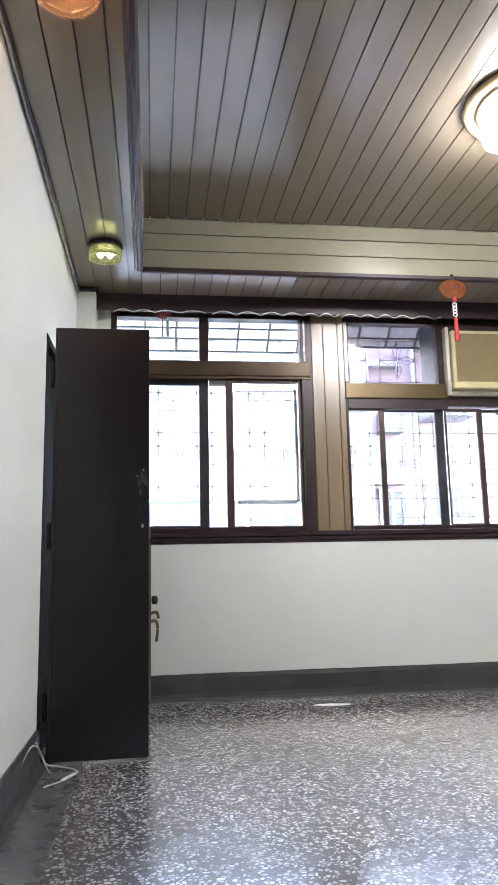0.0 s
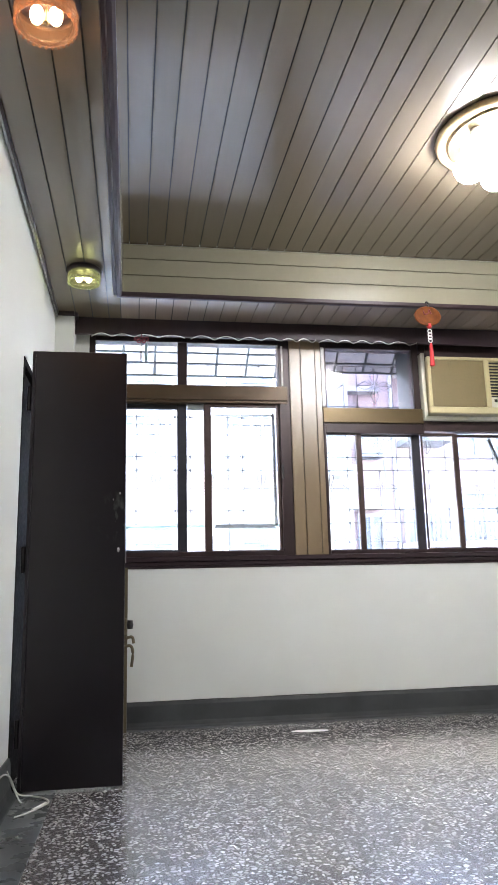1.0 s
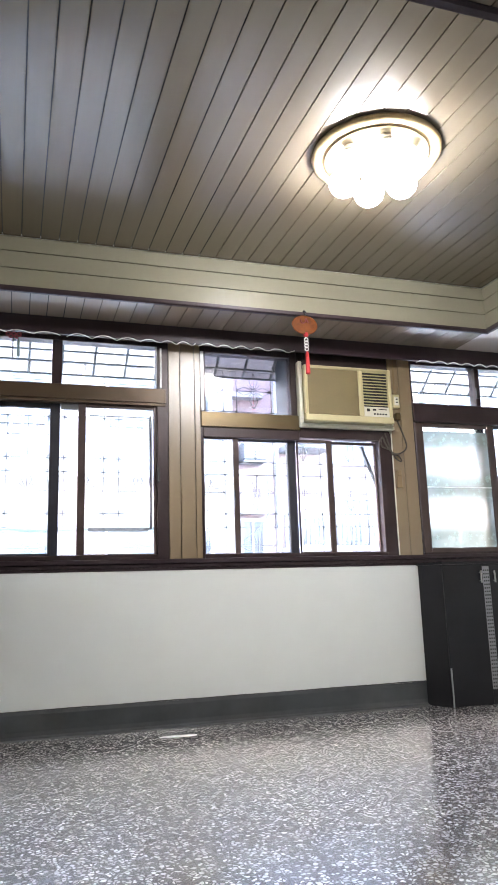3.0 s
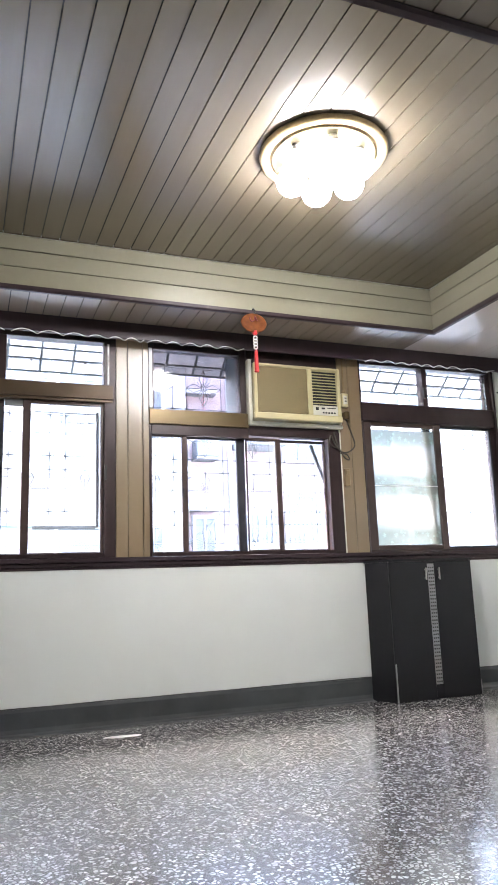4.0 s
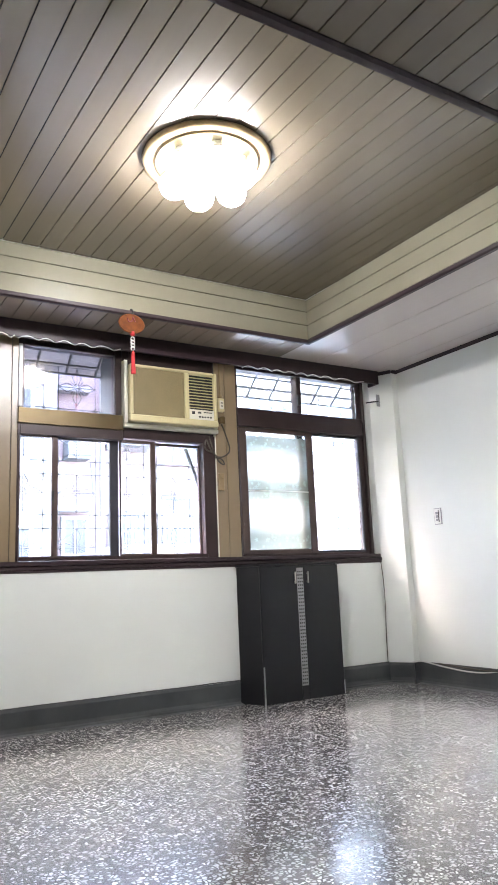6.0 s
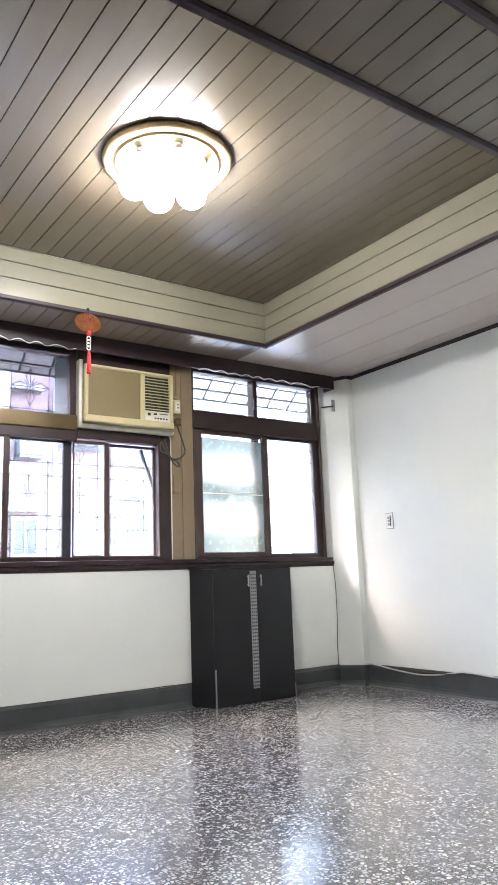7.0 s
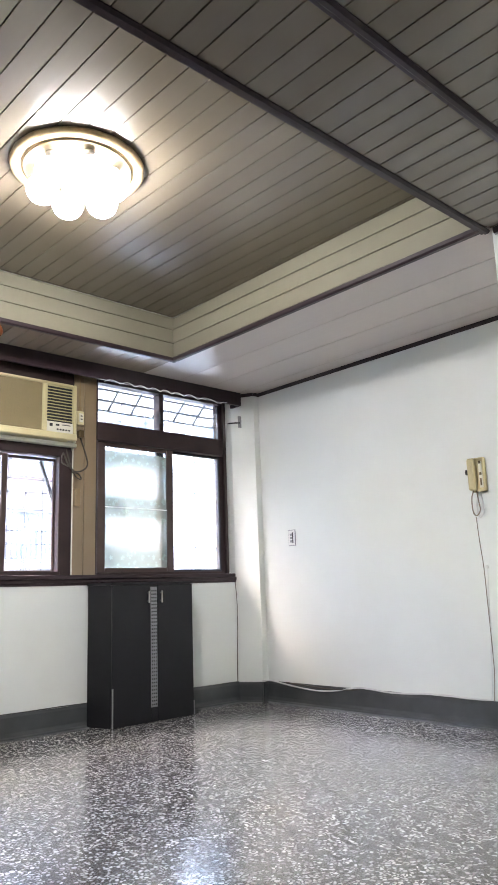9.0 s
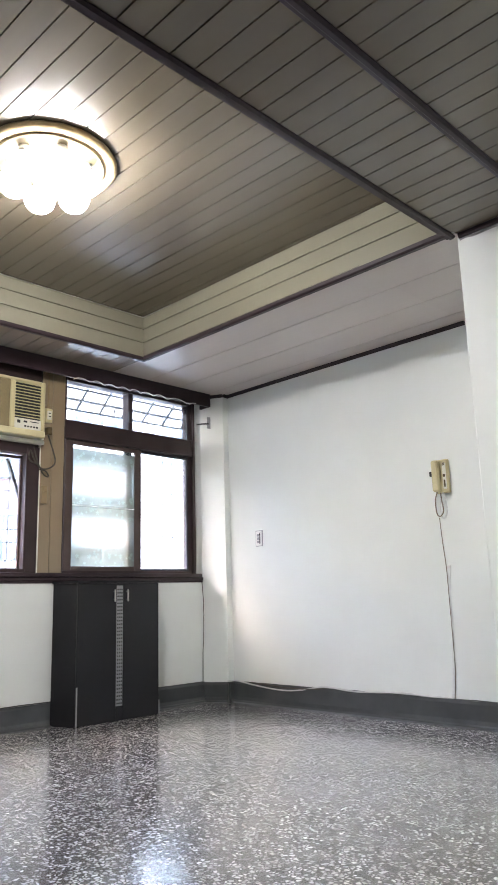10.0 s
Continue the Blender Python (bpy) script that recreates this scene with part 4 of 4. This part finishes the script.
sw = thing("light_switch", (XR, 4.39, 1.30), "white wall switch plate with dark rockers", "switch")
part("backing", boxes((XR - 0.005, XR, 4.353, 4.435, 1.297, 1.433)), M_GREY, sw, "grey backing rim")
part("plate", boxes((XR - 0.010, XR - 0.0045, 4.358, 4.430, 1.302, 1.428), bevel=0.002), M_WHITE, sw)
for k in range(3):
    part("rocker", boxes((XR - 0.014, XR - 0.009, 4.386, 4.412, 1.325 + k * 0.028, 1.346 + k * 0.028), bevel=0.002), M_GREY, sw)
part("slot", boxes((XR - 0.0125, XR - 0.009, 4.374, 4.383, 1.318, 1.412)), M_DARK, sw, "dark slot")

br = thing("curtain_bracket", (4.42, 4.87, 2.45), "dark metal curtain rod bracket on the pillar", "bracket")
part("plate", boxes((4.398, 4.436, 4.862, 4.872, 2.41, 2.52), bevel=0.002), M_GREY, br)
part("arm", tube([(4.415, 4.865, 2.455), (4.37, 4.87, 2.45), (4.30, 4.90, 2.44)], 0.007), M_DARK, br)
tagged(part("corner_wire", tube([(4.372, 4.945, 1.02), (4.384, 4.942, 0.85), (4.384, 4.942, 0.62), (4.374, 4.946, 0.40), (4.370, 4.946, 0.17)], 0.0032), M_CORD_DARK), "thin dark wire in the corner", "wire")

# loose cable on the floor by the door
fl = thing("loose_cable", (-0.5, 3.3, 0.01), "pale loose cable with an inline plug on the floor", "cable")
part("wire", tube([(-0.645, 2.95, 0.10), (-0.640, 3.25, 0.14), (-0.63, 3.42, 0.10), (-0.60, 3.44, 0.03), (-0.55, 3.46, 0.012), (-0.49, 3.42, 0.010), (-0.46, 3.36, 0.010), (-0.475, 3.30, 0.010), (-0.52, 3.22, 0.010), (-0.57, 3.16, 0.010)], 0.0036), M_CORD, fl)
part("wire", tube([(-0.64, 3.40, 0.13), (-0.62, 3.44, 0.06), (-0.585, 3.40, 0.012), (-0.57, 3.36, 0.010)], 0.0036), M_CORD, fl)
part("plug", tube([(-0.468, 3.335, 0.010), (-0.510, 3.245, 0.010)], 0.007, 8), M_WHITE, fl)

# spot of sunlight on the floor under the window, made as a thin white sheet
bm = bmesh.new()
ring = []
for k in range(26):
    a = 2 * math.pi * k / 26
    r = 1 + 0.28 * noise.noise((math.cos(a) * 2.2, math.sin(a) * 2.2, 4.0))
    ring.append((0.965 + 0.115 * r * math.cos(a), 4.615 + 0.032 * r * math.sin(a) - 0.010 * math.cos(a)))
me_low = [bm.verts.new((x, y, 0.0)) for x, y in ring]
me_top = [bm.verts.new((0.965 + (x - 0.965) * 0.94, 4.615 + (y - 4.615) * 0.94, 0.002)) for x, y in ring]
bm.faces.new(me_top)
for k in range(26):
    bm.faces.new((me_low[k], me_low[(k + 1) % 26], me_top[(k + 1) % 26], me_top[k]))
tagged(part("sun_spot", bm, M_SUN_SPOT), "bright sunlit spot on the terrazzo floor, made as a thin white sheet", "smear")

# ---- outside ----
setting("ground", boxes((-300, 300, 5.3, 600, -4.1, -4.0)), M_STREET, "grey street far below the windows", "ground")
setting("outer_wall", boxes((-6, 10, YW + 0.2, YW + 0.3, -4, 1.0), (-6, XL - 0.2, YW + 0.2, YW + 0.3, 1.0, 6), (XR + 0.2, 10, YW + 0.2, YW + 0.3, 1.0, 6), (XL - 0.2, XR + 0.2, YW + 0.2, YW + 0.3, 2.9, 6)), M_PALE,
        "pale outer wall of the house", "wall")


def petal_flower(x, z, y, r, parent, h):
    """One wrought flower: four pointed petals on the axes, thin rays between."""
    bm = bmesh.new()

    def rod(a, b):
        t = tube([a, b], h + 0.0011, 4)
        me = bpy.data.meshes.new("rod")
        t.to_mesh(me)
        t.free()
        bm.from_mesh(me)
        bpy.data.meshes.remove(me)

    for k in range(4):
        a = k * math.pi / 2
        tip = (r * math.cos(a), 0, r * math.sin(a))
        for s in (-0.42, 0.42):
            side = (0.6 * r * math.cos(a + s), 0, 0.6 * r * math.sin(a + s))
            rod((0.12 * r * math.cos(a + s), 0, 0.12 * r * math.sin(a + s)), side)
            rod(side, tip)
        rod((0, 0, 0), (0.93 * r * math.cos(a), 0, 0.93 * r * math.sin(a)))
        b = a + math.pi / 4
        rod((0.10 * r * math.cos(b), 0, 0.10 * r * math.sin(b)), (0.5 * r * math.cos(b), 0, 0.5 * r * math.sin(b)))
    ob = part("flower", bm, M_IRON, parent)
    ob.location = (x - parent.location[0], y - parent.location[1], z - parent.location[2])
    ob.matrix_parent_inverse = Matrix()
    return ob


def iron_grille(x0, x1, first_pair, period, z0, z1, y, group, h=0.0021):
    g = thing("window_grille", (x0, y, z0), "painted iron window grille with flower and star motifs", "grille", group)
    rows = [1.350, 1.454, 1.764, 1.868, 2.178, 2.282]
    cols = []
    k = math.floor((x0 - first_pair) / period) - 1
    while first_pair + k * period < x1:
        for d in (0, 0.113):
            x = first_pair + k * period + d
            if x0 < x < x1:
                cols.append(x)
        k += 1
    for x in cols:
        part("bar", boxes((x - h, x + h, y - h, y + h, z0, z1)), M_IRON, g)
    for z in rows + [z0, z1]:
        part("bar", boxes((x0, x1, y - 0.003, y + 0.003, z - h, z + h)), M_IRON, g)
    star = None
    for x in cols:
        for z in rows:
            if star is None:
                bm = bmesh.new()
                c0, c1 = bm.verts.new((0, -0.005, 0)), bm.verts.new((0, 0.005, 0))
                ring = [bm.verts.new(((0.046 if k % 2 == 0 else 0.0095) * math.cos(k * math.pi / 4), 0, (0.046 if k % 2 == 0 else 0.0095) * math.sin(k * math.pi / 4))) for k in range(8)]
                for k in range(8):
                    bm.faces.new((c0, ring[k], ring[(k + 1) % 8]))
                    bm.faces.new((c1, ring[(k + 1) % 8], ring[k]))
                star = part("star", bm, M_IRON, g)
                ob = star
            else:
                ob = new("star", star.data)
                ob.parent = g
            ob.matrix_parent_inverse = Matrix()
            ob.location = (x - x0, -0.004, z - z0)
    first = None
    k = math.floor((x0 - first_pair) / period) - 1
    while first_pair + k * period < x1:
        x = first_pair + k * period + 0.113 + (period - 0.113) / 2
        if x0 + 0.05 < x < x1 - 0.05:
            for z in (1.205, 1.622, 2.040, 2.460):
                if first is None:
                    first = petal_flower(x, z, y, 0.15, g, h)
                else:
                    ob = new("flower", first.data)
                    ob.parent = g
                    ob.matrix_parent_inverse = Matrix()
                    ob.location = (x - x0, 0, z - z0)
        k += 1
    return g


iron_grille(-0.60, 1.12, 0.588, 0.405, 1.05, 2.60, 5.45, "window grilles", 0.0016)
iron_grille(1.14, 2.86, 1.946, 0.41, 1.05, 2.62, 5.45, "window grilles", 0.0023)
iron_grille(2.88, 4.9, 3.10, 0.41, 1.05, 2.62, 5.45, "window grilles")


def awning():
    o = thing("awning", (2, 5.45, 2.62), "grey translucent awning sheet on a light metal frame", "awning")

    def slope(x, u):
        return (x, 5.50 - 0.34 * u, 2.60 + 0.30 * u)

    sections = ((-0.8, 1.10, M_AWNING_PALE, "pale corrugated translucent sheet", (-0.18, 0.073, 0.28, 0.62)),
                (1.12, 2.86, M_AWNING, "grimy corrugated translucent sheet", (-0.04, 0.144, 0.47, 0.80)),
                (2.88, 5.2, M_AWNING_WHITE, "white corrugated translucent sheet", (-0.12, 0.12, 0.36, 0.68)))
    for xa, xb, material, look_label, rails in sections:
        bm = bmesh.new()
        n = int((xb - xa) / 0.04)
        rows = [[bm.verts.new(Vector(slope(xa + (xb - xa) * k / n, u)) + Vector((0, 0, 0.012 + 0.003 * (k % 2)))) for k in range(n + 1)] for u in (rails[0] - 0.03, 0.4, 1.0)]
        for r0, r1 in zip(rows, rows[1:]):
            for k in range(n):
                bm.faces.new((r0[k], r0[k + 1], r1[k + 1], r1[k]))
        part("sheet", bm, material, o, look_label)
        for u in rails:
            part("rail", tube([slope(xa, u), slope(xb, u)], 0.009, 5), M_AWNING_BAR, o)
        x = 0.511 - 0.243 * 5
        while x < xb - 0.02:
            if x > xa + 0.02:
                part("rafter", tube([slope(x, rails[0]), slope(x + 0.01, 1.0)], 0.011, 5), M_AWNING_BAR, o)
            x += 0.243
    return o


awning()
tagged(part("laundry_pole", tube([(-0.58, 5.432, 1.33), (1.10, 5.432, 1.34)], 0.014, 8), M_TEAL), "teal laundry pole hung outside the window", "pole")
tagged(part("awning_strut", boxes((-0.012, 0.012, -0.012, 0.012, -0.24, 0.24), bevel=0.002), M_IRON), "dark metal strut leaning outside the window", "strut").matrix_basis = \
    Matrix.Translation((2.80, 5.40, 1.79)) @ Matrix.Rotation(radians(-21), 4, "Y")
tagged(part("side_panel", boxes((1.99, 2.004, 5.16, 5.44, 2.05, 2.75)), M_AWNING_BAR), "grey panel beside the air conditioner casing", "panel")


def far_house(name, x0, x1, y, material, label, storeys, bays):
    h = thing(name, ((x0 + x1) / 2, y, -4), label, "house")
    part("wall", boxes((x0, x1, y, y + 5, -4, 4.98)), material, h)
    part("cornice", boxes((x0, x1, y - 0.3, y - 0.001, 4.88, 5.0)), material, h)
    w = (x1 - x0) / bays
    for s in range(storeys):
        z = -3.1 + 3.0 * s
        part("ledge", boxes((x0, x1, y - 0.45, y - 0.001, z - 0.35, z - 0.2), bevel=0.01), material, h)
        for b in range(bays):
            xa = x0 + b * w + 0.35 * w / 2
            win = part("window", boxes((xa, xa + w * 0.65, y - 0.06, y - 0.002, z + 0.5, z + 1.9), bevel=0.005), M_FAR_WINDOW, h)
            part("frame", boxes((xa - 0.05, xa, y - 0.1, y - 0.001, z + 0.45, z + 1.95), (xa + w * 0.65, xa + w * 0.65 + 0.05, y - 0.1, y - 0.001, z + 0.45, z + 1.95),
                                (xa + w * 0.31, xa + w * 0.34, y - 0.09, y - 0.061, z + 0.5, z + 1.9), (xa, xa + w * 0.65, y - 0.1, y - 0.001, z + 1.9, z + 1.95)), M_WHITE, win)
        if s in (1, 2):
            for k in range(int((x1 - x0) / 0.16)):
                part("baluster", boxes((x0 + k * 0.16, x0 + k * 0.16 + 0.025, y - 0.44, y - 0.415, z - 0.2, z + 0.55)), M_WHITE, h)
            part("rail", boxes((x0, x1, y - 0.45, y - 0.40, z + 0.55, z + 0.6)), M_WHITE, h)
    return h


far_house("house", -4.0, 3.27, 11.0, M_PALE_GREY, "pale tiled apartment house across the street", 3, 3)
PINK_X0, PINK_X1, PINK_Y = 3.32, 6.3, 11.4


def pink_house():
    """Tiled house with a downpipe, railed balcony and a cooling unit on brackets."""
    h = thing("house", (4.4, PINK_Y, -4), "pink tiled apartment house with a railed balcony", "house")
    y = PINK_Y
    part("wall", boxes((PINK_X0, PINK_X1, y, y + 5, -4, 4.98)), M_PINK, h)
    part("downpipe", boxes((4.10, 4.155, y - 0.10, y - 0.001, -4, 5.0), bevel=0.01), M_TRIM_PALE, h, "pale downpipe")
    for z in (4.05, 2.1, -0.9):
        part("ledge", boxes((PINK_X0, 3.878, y - 0.22, y - 0.001, z, z + 0.09), bevel=0.008), M_TRIM_PALE, h)
    for z in (1.40, 4.35):
        part("balcony", boxes((4.17, PINK_X1, y - 0.75, y - 0.001, z, z + 0.14), bevel=0.01), M_TRIM_PALE, h)
    part("eave", boxes((4.2, 4.95, y - 0.6, y - 0.002, 3.14, 3.25), bevel=0.01), M_FAR_BOX, h, "grey concrete eave")
    part("rail", boxes((4.17, PINK_X1, y - 0.74, y - 0.70, 2.05, 2.09)), M_TRIM_PALE, h)
    for k in range(26):
        x = 4.19 + k * 0.08
        part("baluster", boxes((x, x + 0.02, y - 0.73, y - 0.71, 1.54, 2.05)), M_TRIM_PALE, h)
    for x0, x1, z0, z1 in ((4.3, 5.0, 1.45, 2.05), (5.25, 6.1, 1.45, 2.35), (3.5, 3.84, 1.45, 1.98), (5.2, 6.0, 3.0, 4.0)):
        win = part("window", boxes((x0, x1, y - 0.03, y - 0.002, z0, z1), bevel=0.004), M_FAR_WINDOW, h)
        xm = (x0 + x1) / 2
        part("frame", boxes((x0 - 0.05, x0, y - 0.07, y - 0.001, z0 - 0.05, z1 + 0.05), (x1, x1 + 0.05, y - 0.07, y - 0.001, z0 - 0.05, z1 + 0.05), (xm - 0.02, xm + 0.02, y - 0.06, y - 0.031, z0, z1),
                            (x0, x1, y - 0.07, y - 0.001, z1, z1 + 0.05), (x0, x1, y - 0.09, y - 0.001, z0 - 0.05, z0)), M_TRIM_PALE, win)
    unit = part("cooling_unit", boxes((3.47, 3.85, y - 0.36, y - 0.05, 2.97, 3.27), bevel=0.012), M_FAR_BOX, h, "grey cooling unit")
    for k in range(5):
        part("slat", boxes((3.50, 3.82, y - 0.372, y - 0.361, 3.01 + k * 0.048, 3.03 + k * 0.048)), M_TRIM_PALE, unit)
    part("bracket", boxes((3.47, 3.85, y - 0.34, y - 0.002, 2.93, 2.965)), M_FAR_BOX, h)
    part("cable", tube([(3.90, y - 0.16, 2.9), (3.93, y - 0.17, 2.3), (3.82, y - 0.17, 1.95), (3.3, y - 0.12, 1.55)], 0.014, 5), M_FAR_BOX, h, "grey cable")
    return h


pink_house()
far_house("house", 6.35, 14.0, 11.0, M_PALE, "pale tiled apartment house with balcony rails", 3, 4)
